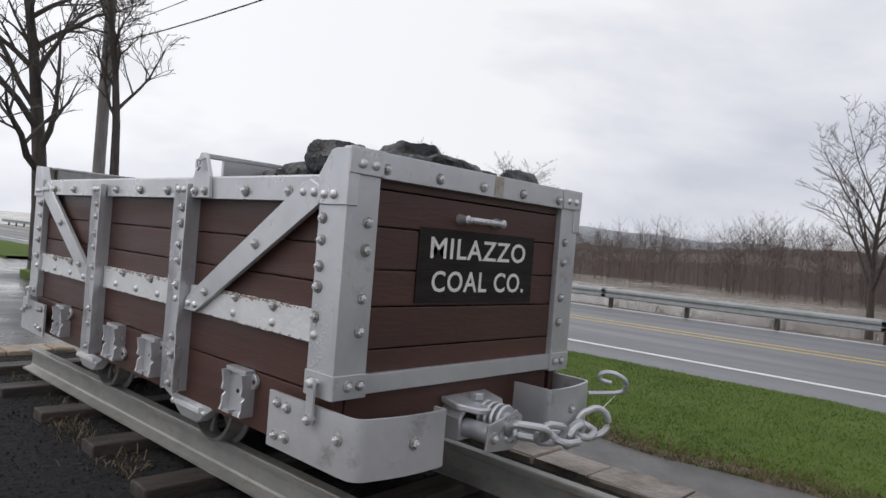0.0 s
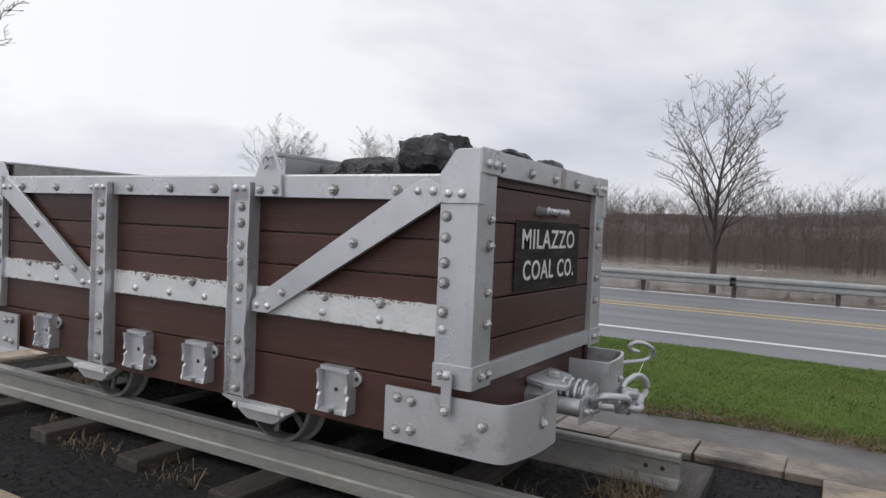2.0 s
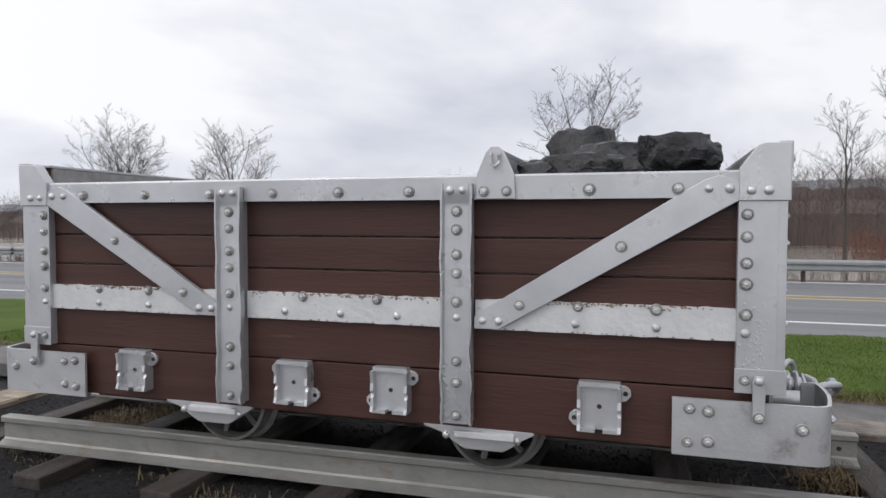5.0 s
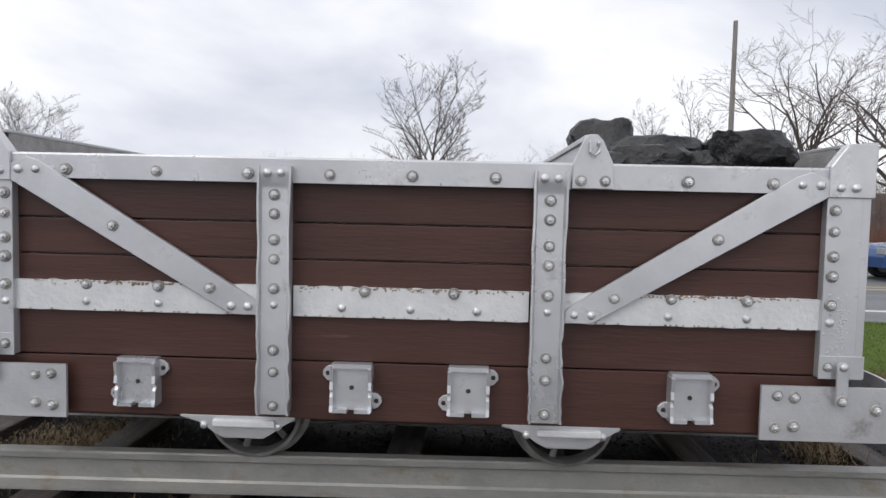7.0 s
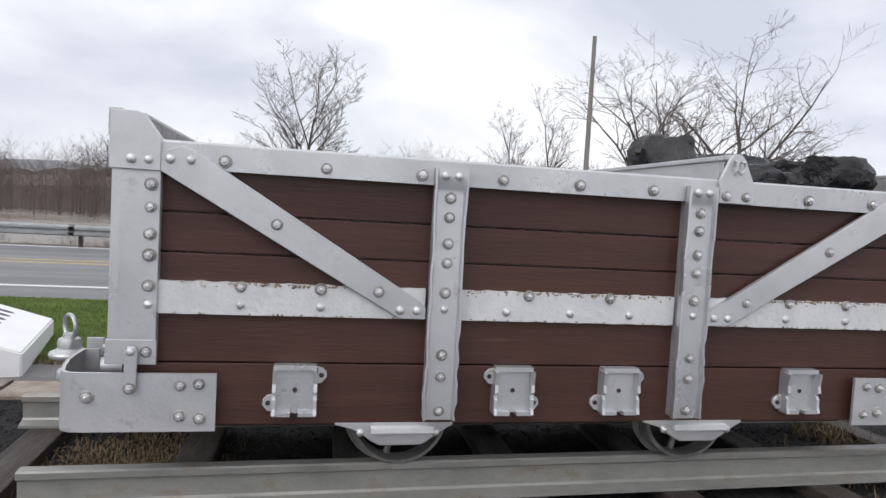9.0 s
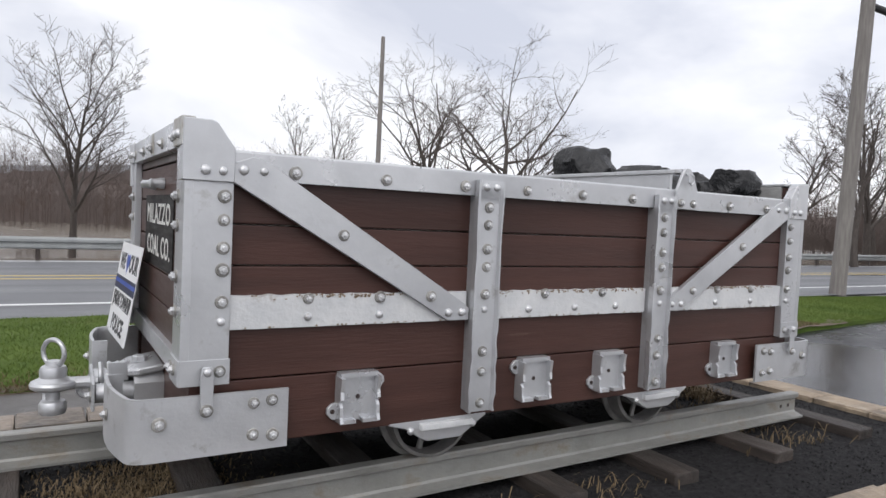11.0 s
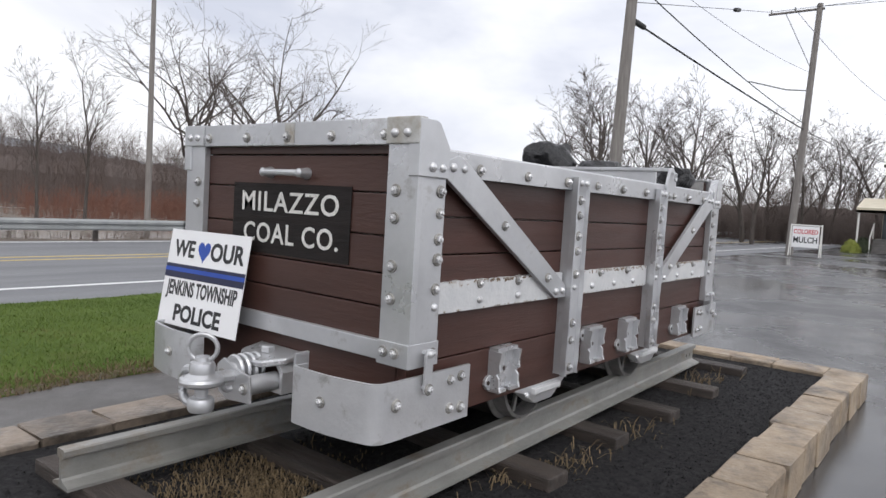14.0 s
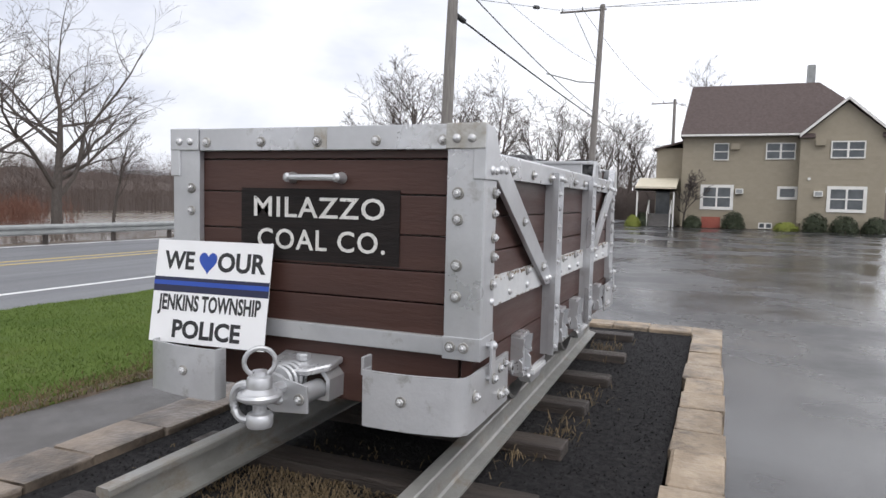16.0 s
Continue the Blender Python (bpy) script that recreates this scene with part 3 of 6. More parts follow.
bare_tree((26.0, 36.6, -1.2), 12.6, 0.36, 8, "wide bare tree with a leaning dark trunk", limbs=13, spread=1.25, lean=(0.12, 0.0), fork=0.2, twigs=5, reach=1.55, min_r=0.007, rise=0.05, gnarl=1.7)
bare_tree((31.5, 38.0, -1.2), 7.6, 0.13, 24, "slender bare tree on the bank", limbs=10, spread=0.7, twigs=4, min_r=0.006)
bare_tree((10.8, 36.0, -1.2), 9.4, 0.10, 21, "slender bare tree on the bank", limbs=9, spread=0.45, twigs=3, min_r=0.005, reach=0.7)
bare_tree((13.2, 36.0, -1.2), 10.0, 0.11, 22, "slender bare tree on the bank", limbs=9, spread=0.55, twigs=3, min_r=0.005, reach=0.7)
bare_tree((-35.0, 36.0, -1.2), 7.9, 0.17, 31, "rounded bare tree beyond the road", limbs=20, spread=1.0, twigs=5, reach=1.5, rise=0.3, min_r=0.006)
bare_tree((-29.6, 37.0, -1.2), 6.8, 0.11, 32, "slender bare tree beyond the road", limbs=8, spread=0.5, twigs=3, reach=0.8)
bare_tree((-24.5, 36.0, -1.2), 7.6, 0.14, 33, "rounded bare tree beyond the road", limbs=14, spread=0.8, twigs=4, reach=1.25, rise=0.3, min_r=0.006)
# by the west end of the lot
bare_tree((-19.0, 4.2, 0.0), 13.5, 0.25, 41, "tall dark bare tree beside a utility pole", limbs=17, spread=1.1, fork=0.24, twigs=4, reach=0.8, rise=0.0, gnarl=1.2, lean=(0.0, -0.05))
bare_tree((-18.2, 5.95, 0.0), 12.5, 0.17, 43, "slim dark bare tree beside a utility pole", limbs=11, spread=0.9, lean=(0.0, -0.05), fork=0.40, twigs=4, reach=0.42, gnarl=1.0)
# beyond the driveway
for k, (x, y, h, r) in enumerate(((34, 16, 9.8, 0.27), (41, 19, 11.5, 0.36), (39, 12.5, 9.5, 0.26), (47, 14.5, 10.5, 0.30), (55, 13, 10, 0.28), (52, 20, 12, 0.33),
                                  (62, 11, 10.5, 0.3), (60, 18, 11.5, 0.3), (70, 15, 11, 0.3), (44, 26, 11, 0.3), (75, 8, 11, 0.28), (66, 4.5, 11, 0.28), (50, 11.0, 10, 0.22), (57, 9.0, 10, 0.22), (63, 8.0, 10.5, 0.24), (44, 17, 11, 0.28), (48, 22, 12, 0.3), (69, 10, 11, 0.26))):
    bare_tree((x, y, -0.15 if y < 17 else -0.8), h * 0.95, r * 0.72, 60 + k, "tall bare tree beyond the wet lot", limbs=9, spread=0.85, fork=0.26, min_r=0.008, reach=1.0, twigs=4, rise=0.1, gnarl=1.4)
bare_tree((68, -1.0, 0.0), 13.0, 0.3, 90, "tall bare tree behind the house", limbs=9, spread=0.7, fork=0.4, min_r=0.009, twigs=4)
bare_tree((68, -9.0, 0.0), 11.5, 0.3, 91, "tall bare tree behind the house", limbs=9, spread=0.7, fork=0.4, min_r=0.009, twigs=4)
# broken trunk
st = thing("tree_stump", (37.0, 13.0, -0.22), "tall broken dark tree trunk without branches", "tree trunk")
part("trunk", lathe([(0.42, 0), (0.34, 0.5), (0.30, 2.0), (0.28, 3.6), (0.16, 4.1), (0.05, 4.25)], (37.0, 13.0, -0.22), "z", 10), BARK, st, "", True)


def wood_top(x):
    """How high the wood across the river reaches: taller towards the east, lower again beyond."""
    knots = ((-220, 5.0), (-45, 4.9), (-25, 6.6), (5, 7.2), (14, 8.6), (30, 8.9), (55, 7.0), (300, 7.0))
    for (xa, ha), (xb, hb) in zip(knots, knots[1:]):
        if x <= xb:
            k = min(max((x - xa) / (xb - xa), 0), 1)
            return ha + (hb - ha) * k
    return 7.0


def thicket(name, count, xr, yr, hr, material, label, stems=10, seed=1, rad=0.012, fan=0.45, base=None):
    rnd = random.Random(seed)
    verts, faces = [], []

    def stick(p, q, r):
        d = (q - p)
        u = d.cross(Vector((0.2, 1, 0.1))).normalized() * r
        w = d.cross(u).normalized() * r
        k = len(verts)
        for c in (u, -0.5 * u + 0.87 * w, -0.5 * u - 0.87 * w):
            verts.append(tuple(p + c))
        verts.append(tuple(q))
        faces.extend(((k, k + 1, k + 3), (k + 1, k + 2, k + 3), (k + 2, k, k + 3)))

    for _ in range(count):
        x, y = rnd.uniform(*xr), rnd.uniform(*yr)
        z = (ground_height(x, y) if base is None else base) - 0.1
        h = rnd.uniform(*hr) * (0.8 + 0.35 * noise.noise((x * 0.05, y * 0.05, 4)))
        for s in range(stems):
            p = Vector((x + rnd.gauss(0, 0.25), y + rnd.gauss(0, 0.25), z))
            a = rnd.uniform(0, 6.28)
            hh = h * rnd.uniform(0.5, 1.0)
            q = p + Vector((math.cos(a) * fan * hh * rnd.random(), math.sin(a) * fan * hh * rnd.random(), hh))
            stick(p, q, rad * rnd.uniform(0.7, 1.5))
            for b in range(7):
                f = rnd.uniform(0.3, 0.9)
                p2 = p.lerp(q, f)
                a2 = rnd.uniform(0, 6.28)
                l2 = hh * 0.32 * rnd.uniform(0.4, 1.1)
                stick(p2, p2 + Vector((math.cos(a2) * l2 * 0.8, math.sin(a2) * l2 * 0.8, l2 * 0.7)), rad * 0.55)
    return tagged(soup(name, verts, faces, material), label, "brush", "", "stuff")


thicket("bank_brush", 640, (-45, 60), (17.4, 20.5), (0.35, 0.95), BRUSH, "low bare brown brush behind the guardrail", 6, 1, 0.007, 0.6)
thicket("bank_brush", 90, (-60, 70), (21, 30), (0.9, 2.4), BRUSH, "thin bare saplings on the flooded bank", 5, 2, 0.008, 0.45)
thicket("red_brush", 260, (14, 34), (42, 52), (2.0, 3.4), RED_TWIG, "dense reddish bare shrubs on the flooded bank", 9, 6, 0.010, 0.45, -0.9)
thicket("wood_edge", 1150, (60, 84), (2, 38), (2.4, 4.6), FAR_WOOD, "dense bare undergrowth beyond the wet lot", 9, 7, 0.018, 0.45, 0.0)


def far_wood(name, count, xr, yr, scale, seed, material, rad, label):
    """Many small bare trees, each a stem with rising limbs and fine twigs."""
    rnd = random.Random(seed)
    verts, faces = [], []

    def stick(px, py, pz, qx, qy, qz, r):
        k = len(verts)
        verts.extend(((px - r, py, pz), (px + r, py, pz), (px, py - r, pz), (qx, qy, qz)))
        faces.extend(((k, k + 2, k + 3), (k + 2, k + 1, k + 3), (k + 1, k, k + 3)))

    for _ in range(count):
        x, y = rnd.uniform(*xr), rnd.uniform(*yr)
        h = (wood_top(x) + 1.0) * scale * rnd.uniform(0.72, 1.06) * (1 + 0.16 * noise.noise((x * 0.09, y * 0.05, 2)))
        lx = rnd.gauss(0, 0.05) * h
        stick(x, y, -1.0, x + lx, y, -1.0 + h, rad * 2.2)
        for _b in range(13):
            f = rnd.uniform(0.22, 0.92)
            bx, bz = x + lx * f, -1.0 + h * f
            l, a = h * 0.36 * (1.15 - 0.6 * f) * rnd.uniform(0.6, 1.2), rnd.uniform(0, 6.28)
            ex, ey, ez = bx + l * 0.75 * math.cos(a), y + l * 0.75 * math.sin(a), bz + l * 0.75
            stick(bx, y, bz, ex, ey, ez, rad)
            for _c in range(4):
                g = rnd.uniform(0.3, 1.0)
                cx, cy, cz = bx + (ex - bx) * g, y + (ey - y) * g, bz + (ez - bz) * g
                m = l * 0.5 * rnd.uniform(0.5, 1.1)
                stick(cx, cy, cz, cx + m * rnd.gauss(0, 0.6), cy, cz + m * rnd.uniform(0.3, 1.0), rad * 0.6)
    return tagged(soup(name, verts, faces, material), label, "wood", "", "stuff")


far_wood("lot_wood", 620, (62, 84), (0, 42), 0.88, 12, FAR_WOOD, 0.024, "bare brown wood beyond the wet lot")
far_wood("river_wood", 700, (-120, 120), (56, 66), 0.55, 9, BRUSH, 0.013, "bare brown saplings standing in the flood")
far_wood("river_wood", 1500, (-130, 130), (64, 74), 0.80, 3, FAR_WOOD, 0.016, "dense bare brown wood standing in the flood")
far_wood("river_wood", 2500, (-170, 220), (75, 100), 1.08, 4, FAR_WOOD, 0.020, "far dense bare wood across the river")


def ridge(name, y, xs, base, height, material, label, along_y=False):
    verts, faces = [], []
    for x in xs:
        h = height(x)
        row = [(x, y, base), (x, y + 0.8, base + h * 0.7), (x, y + 2.5, base + h)]
        verts += [(b, a, c) for a, b, c in row] if along_y else row
    for i in range(len(xs) - 1):
        for j in range(2):
            a = i * 3 + j
            faces.append((a, a + 3, a + 4, a + 1))
    return tagged(soup(name, verts, faces, material, None, "", True), label, "backdrop", "", "structure")


ridge("backdrop_wood", 74.5, steps(-210, 260, 940), -1.0, lambda x: (wood_top(x) + 1) * 0.50 + 0.3 * noise.noise((x * 0.06, 3, 0)) + 0.55 * noise.noise((x * 0.5, 6, 0)) + 0.5 * noise.noise((x * 1.9, 6, 0)), FAR_WOOD, "brown mass of bare wood along the flooded bank")
ridge("backdrop_wood", 101, steps(-320, 420, 740), -1.0, lambda x: (wood_top(x) + 1) * 0.76 + 0.5 * noise.noise((x * 0.05, 0, 0)) + 0.7 * noise.noise((x * 0.35, 2, 0)) + 0.6 * noise.noise((x * 1.4, 2, 0)), FAR_WOOD, "distant brown wood across the river")
ridge("backdrop_wood", 86, steps(-140, 90, 460), -0.5, lambda y: 4.2 + 0.5 * noise.noise((y * 0.05, 8, 0)) + 0.4 * noise.noise((y * 0.5, 9, 0)) + 0.5 * noise.noise((y * 1.7, 9, 0)), FAR_WOOD, "distant brown wood beyond the lot", True)
ridge("backdrop_hill", 900, steps(-2200, 2200, 120), -5.0, lambda x: 44 + 30 * noise.noise((x * 0.0022, 5, 0)) + 5 * noise.noise((x * 0.012, 7, 0)), HILL, "far hills under low cloud, with haze painted into their colour")


# ------------------------------------------------------------ poles and wires
def utility_pole(at, h, r, label, arms=(), lean=(0.0, 0.0)):
    p = thing("utility_pole", at, label, "utility pole", "utility poles")
    rows = [(0.0, -0.1, 1.15), (0.03, 0.3, 1.1), (0.5, h * 0.5, 1.0), (1.0, h, 0.78)]
    part("pole", tube(bmesh.new(), [(at[0] + lean[0] * k, at[1] + lean[1] * k, at[2] + z) for k, z, q in rows], [r * q for k, z, q in rows], 14), POLE_WOOD, p, "", True)
    at = (at[0] + lean[0], at[1] + lean[1], at[2])
    for z, half, dx, dy in arms:
        bm = bmesh.new()
        tube(bm, [(at[0] - dx * 0.2, at[1] - dy * 0.2, at[2] + z), (at[0] + dx * 2 * half, at[1] + dy * 2 * half, at[2] + z)], 0.055, 6)
        arm = part("crossarm", bm, POLE_WOOD, p)
        for s in (0.1, 0.95, 1.9):
            part("insulator", lathe([(0.03, 0.0), (0.05, 0.05), (0.03, 0.09), (0.045, 0.13), (0.02, 0.17)], (at[0] + dx * half * s, at[1] + dy * half * s, at[2] + z + 0.05), "z", 8), GALV, arm)
    return p


def cable(pts, r, label, sag=0.3, name="overhead_cable"):
    bm = bmesh.new()
    a, b = Vector(pts[0]), Vector(pts[1])
    n = 16
    tube(bm, [a.lerp(b, i / n) + Vector((0, 0, -4 * sag * (i / n) * (1 - i / n))) for i in range(n + 1)], r, 5)
    return tagged(part(name, bm, WIRE), label, "cable", "overhead cables")


E1, E2, E3 = (14.5, 6.05, 0.05), (32.0, 4.82, 0.03), (58.0, 2.3, 0.03)
utility_pole(E1, 10.5, 0.165, "tall grey wooden utility pole in the grass verge", (), (0.1, -0.27))
pole_e2 = utility_pole(E2, 11.7, 0.155, "grey wooden utility pole with a crossarm beside the lot", ((11.45, 1.1, 0.0, 1.0),), (0.0, -0.37))
part("brace", tube(bmesh.new(), [(32.0, 5.9, 11.45), (32.0, 4.58, 8.7)], 0.02, 6), GALV, pole_e2)
part("lamp_bracket", tube(bmesh.new(), [(32.0, 4.65, 7.75), (32.0, 5.6, 7.85), (32.0, 6.6, 8.15), (32.0, 7.3, 8.35)], 0.035, 6), GALV, pole_e2, "thin grey bracket arm")
utility_pole(E3, 10.6, 0.15, "grey wooden utility pole with a crossarm beyond the lot", ((10.3, 1.0, 0.2, 0.98),))
utility_pole((11.25, 25.6, -1.1), 10.65, 0.115, "slim weathered pole behind the guardrail")
WP = (-19.6, 5.94, 0.0)
utility_pole(WP, 11.5, 0.175, "grey wooden utility pole beside tall bare trees")
cable(((-19.6, 5.94, 6.95), (14.5, 5.9, 8.0)), 0.018, "thick black overhead cable", 0.75)
cable(((-19.6, 5.94, 7.45), (14.5, 5.85, 8.9)), 0.012, "thin black overhead wire", 0.6)
cable(((14.5, 5.95, 6.95), (32.0, 4.68, 5.95)), 0.030, "thick black overhead cable", 0.06)
cable(((14.5, 5.9, 8.0), (32.0, 4.66, 6.2)), 0.020, "thick black overhead cable", 0.2)
cable(((14.5, 5.85, 8.6), (32.0, 4.64, 8.6)), 0.008, "thin black overhead wire", 0.3)
cable(((14.5, 5.95, 7.35), (32.0, 6.6, 11.6)), 0.011, "thin black overhead wire", 0.0)
cable(((32.0, 4.68, 5.95), (58.0, 2.3, 6.6)), 0.022, "thick black overhead cable", 0.5)
cable(((32.0, 5.5, 11.6), (58.0, 3.2, 10.5)), 0.012, "thin black overhead wire", 0.5)
cable(((32.0, 4.5, 11.6), (29.0, -24.0, 10.9)), 0.012, "thin black overhead wire", 0.4)
cable(((32.0, 6.5, 11.6), (29.0, -24.0, 12.2)), 0.012, "thin black overhead wire", 0.4)
for a, r_ in (((15.2, 5.9, 6.91), (0, 3.3, -4.1)), ((26.0, 6.38, 10.14), (0, -13.7, 2.1))):
    lp = thing("cable_splice", a, "black splice case on an overhead cable", "cable fitting")
    part("sleeve", lathe([(0.03, -0.42), (0.085, -0.34), (0.085, 0.34), (0.03, 0.42)], a, "x", 10), WIRE, lp)
    lp.rotation_euler = (0, radians(r_[1]), radians(r_[2]))


# ------------------------------------------------------------ house across the lot
def house():
    hs = thing("house", (50, -4, 0.03), "two-storey olive house with brown hip roof and white windows", "house")
    g = 0.03
    X = 46.0
    part("wall", block(X, X + 10, -11.0, 0.85, g, 6.3), SIDING, hs)
    part("wall", block(X + 1.5, X + 9, 0.85, 2.7, g, 5.6), SIDING, hs)
    wing = prism([(-11.15, g), (-6.55, g), (-6.55, 6.25), (-8.8, 8.25), (-11.15, 6.25)], "x", X - 0.9, X + 6)
    part("wall", wing, SIDING, hs)
    for k in range(22):
        z = g + 0.5 + k * 0.255
        part("siding_board", prism([(X - 0.012, z), (X - 0.004, z), (X - 0.004, z + 0.25)], "y", -6.28, 0.87), SIDING, hs)
        part("siding_board", prism([(X - 0.912, z), (X - 0.904, z), (X - 0.904, z + 0.25)], "y", -10.75, -6.3), SIDING, hs)
    bm = bmesh.new()
    e = [bm.verts.new(p) for p in ((X - 0.5, 1.05, 6.25), (X - 0.5, -11.6, 6.25), (X + 10.5, -11.6, 6.25), (X + 10.5, 1.05, 6.25))]
    e2 = [bm.verts.new(v.co + Vector((0, 0, 0.12))) for v in e]
    r1, r2 = bm.verts.new((X + 4.3, 0.6, 10.35)), bm.verts.new((X + 4.3, -7.75, 10.35))
    bm.faces.new(e[::-1])
    for k in range(4):
        bm.faces.new((e[k], e[(k + 1) % 4], e2[(k + 1) % 4], e2[k]))
    bm.faces.new((e2[0], e2[1], r2, r1))
    bm.faces.new((e2[1], e2[2], r2))
    bm.faces.new((e2[2], e2[3], r1, r2))
    bm.faces.new((e2[3], e2[0], r1))
    roof = part("roof", bm, ROOF, hs)
    part("gutter", block(X - 0.62, X - 0.5, -6.55, 1.05, 6.22, 6.35, 0.02), TRIM, roof)
    for a, b in (((-6.2, 6.05), (-8.8, 8.36)), ((-11.4, 6.05), (-8.8, 8.36))):
        part("gable_roof", prism([(a[0], a[1]), (b[0], b[1]), (b[0], b[1] + 0.16), (a[0], a[1] + 0.16)], "x", X - 1.25, X + 5), ROOF, hs)
        part("bargeboard", prism([(a[0], a[1] - 0.02), (b[0], b[1] - 0.02), (b[0], b[1] + 0.18), (a[0], a[1] + 0.18)], "x", X - 1.30, X - 1.25), TRIM, hs, "white bargeboard")
    for y0, y1 in ((-7.1, -6.2), (-11.4, -10.8)):
        part("eave_return", prism([(X - 1.25, 6.0), (X - 0.9, 6.0), (X - 0.9, 6.3)], "y", y0, y1), ROOF, hs)
    part("lean_to_roof", prism([(0.8, 6.0), (2.9, 5.45), (2.9, 5.57), (0.8, 6.13)], "x", X + 1.2, X + 9), ROOF, hs)
    part("chimney", block(X + 4.6, X + 5.2, -7.5, -7.0, 9.2, 11.65), GALV, hs, "grey lattice-like flue stack")

    def window(x, y0, y1, z0, z1, cols, rows, frame_w=0.12):
        w = part("window", block(x - 0.03, x + 0.02, y0, y1, z0, z1), GLASS_DARK, hs)
        f = bmesh.new()
        for a in ((y0 - frame_w, y0, z0 - frame_w, z1 + frame_w), (y1, y1 + frame_w, z0 - frame_w, z1 + frame_w), (y0, y1, z0 - frame_w, z0), (y0, y1, z1, z1 + frame_w)):
            box(f, x - 0.08, x + 0.02, *a)
        for c in range(1, cols):
            yc = y0 + (y1 - y0) * c / cols
            box(f, x - 0.07, x, yc - 0.06, yc + 0.06, z0, z1)
        for r in range(1, rows):
            zc = z0 + (z1 - z0) * r / rows
            box(f, x - 0.06, x, y0, y1, zc - 0.035, zc + 0.035)
        part("window_frame", f, TRIM, w, "white painted frame")

    window(X, -2.02, -1.18, 4.70, 5.72, 1, 2, 0.07)
    window(X, -6.05, -4.42, 4.76, 5.72, 2, 2, 0.07)
    window(X, -2.30, -0.60, 1.48, 2.78, 2, 2, 0.2)
    window(X, -6.2, -5.32, 2.22, 2.76, 1, 1, 0.16)
    window(X - 0.9, -9.85, -8.1, 4.78, 5.72, 2, 2, 0.08)
    window(X - 0.9, -9.95, -8.15, 1.5, 2.75, 2, 2, 0.2)
    window(X, -4.9, -4.2, 0.15, 0.42, 2, 1, 0.06)
    for x, y, z in ((X, -2.85, 2.55), (X - 0.9, -7.45, 2.45)):
        u = part("air_conditioner", block(x - 0.25, x, y - 0.25, y + 0.25, z - 0.18, z + 0.18, 0.02), TRIM, hs)
        part("grille", block(x - 0.258, x - 0.25, y - 0.19, y + 0.19, z - 0.12, z + 0.12), GALV, u)
    for x, y, z in ((X, -2.45, 5.55), (X - 0.9, -7.4, 5.7)):
        part("vent_box", block(x - 0.3, x, y - 0.28, y + 0.28, z - 0.2, z + 0.2, 0.02), SIDING, hs)
    part("awning", prism([(X - 1.6, 2.75), (X + 1.5, 3.45), (X + 1.5, 3.3), (X - 1.6, 2.62), (X - 1.6, 2.45)], "y", 1.1, 3.8), AWNING, hs, "cream sheet awning over the steps")
    for y in (1.25, 3.65):
        part("awning_post", block(X - 1.5, X - 1.4, y - 0.05, y + 0.05, g, 2.6), TRIM, hs)
    stp = part("steps", bmesh.new(), ASPHALT_STRIP, hs)
    bm = bmesh.new()
    for k in range(5):
        box(bm, X - 1.6 + k * 0.28, X + 1.5, 1.5, 2.9, g + k * 0.17, g + (k + 1) * 0.17)
    bm.to_mesh(stp.data)
    bm.free()
    for v in stp.data.vertices:
        v.co -= ORIGIN[hs]
    for y in (1.45, 2.95):
        bm = bmesh.new()
        tube(bm, [(X - 1.6, y, g), (X - 1.6, y, g + 0.95), (X - 0.2, y, g + 1.8), (X - 0.2, y, g + 0.85)], 0.04, 6)
        part("handrail", bm, TRIM, hs, "white handrail")
    part("door", block(X + 1.42, X + 1.5, 1.7, 2.65, g + 0.85, g + 2.9), GLASS_DARK, hs, "dark entrance door")
    part("red_panel", block(X - 0.35, X - 0.2, -1.75, -0.55, g, g + 0.75), RED_PLANTER, hs, "dull red panel at the wall base")
    bm = lathe([(0.09, -0.04), (0.10, 0.0), (0.06, 0.03)], (X - 0.95, -6.9, 3.4), "x", 8)
    part("flood_lamp", bm, TRIM, hs)


house()


def leaf_ball(at, rx, ry, rz, n, material, label, seed, name="shrub"):
    rnd = random.Random(seed)
    s = thing(name, at, label, "shrub", "shrubs at the house")
    verts, faces = [], []
    for _ in range(n):
        d = Vector((rnd.gauss(0, 1), rnd.gauss(0, 1), abs(rnd.gauss(0, 1)))).normalized()
        k = rnd.uniform(0.72, 1.03) * (1 + 0.12 * noise.noise(d * 2.5 + Vector((seed, 0, 0))))
        c = Vector((at[0] + d.x * rx * k, at[1] + d.y * ry * k, at[2] + d.z * rz * k))
        u = Vector((rnd.gauss(0, 1), rnd.gauss(0, 1), rnd.gauss(0, 1))).normalized() * 0.09
        w = u.cross(d)
        i = len(verts)
        verts += [tuple(c - u), tuple(c + w), tuple(c + u)]
        faces.append((i, i + 1, i + 2))
    soup("foliage", verts, faces, material, s)
    bm = bmesh.new()
    tube(bm, [at, (at[0], at[1], at[2] + rz * 0.8)], [0.06, 0.02], 6)
    part("stem", bm, BARK, s)


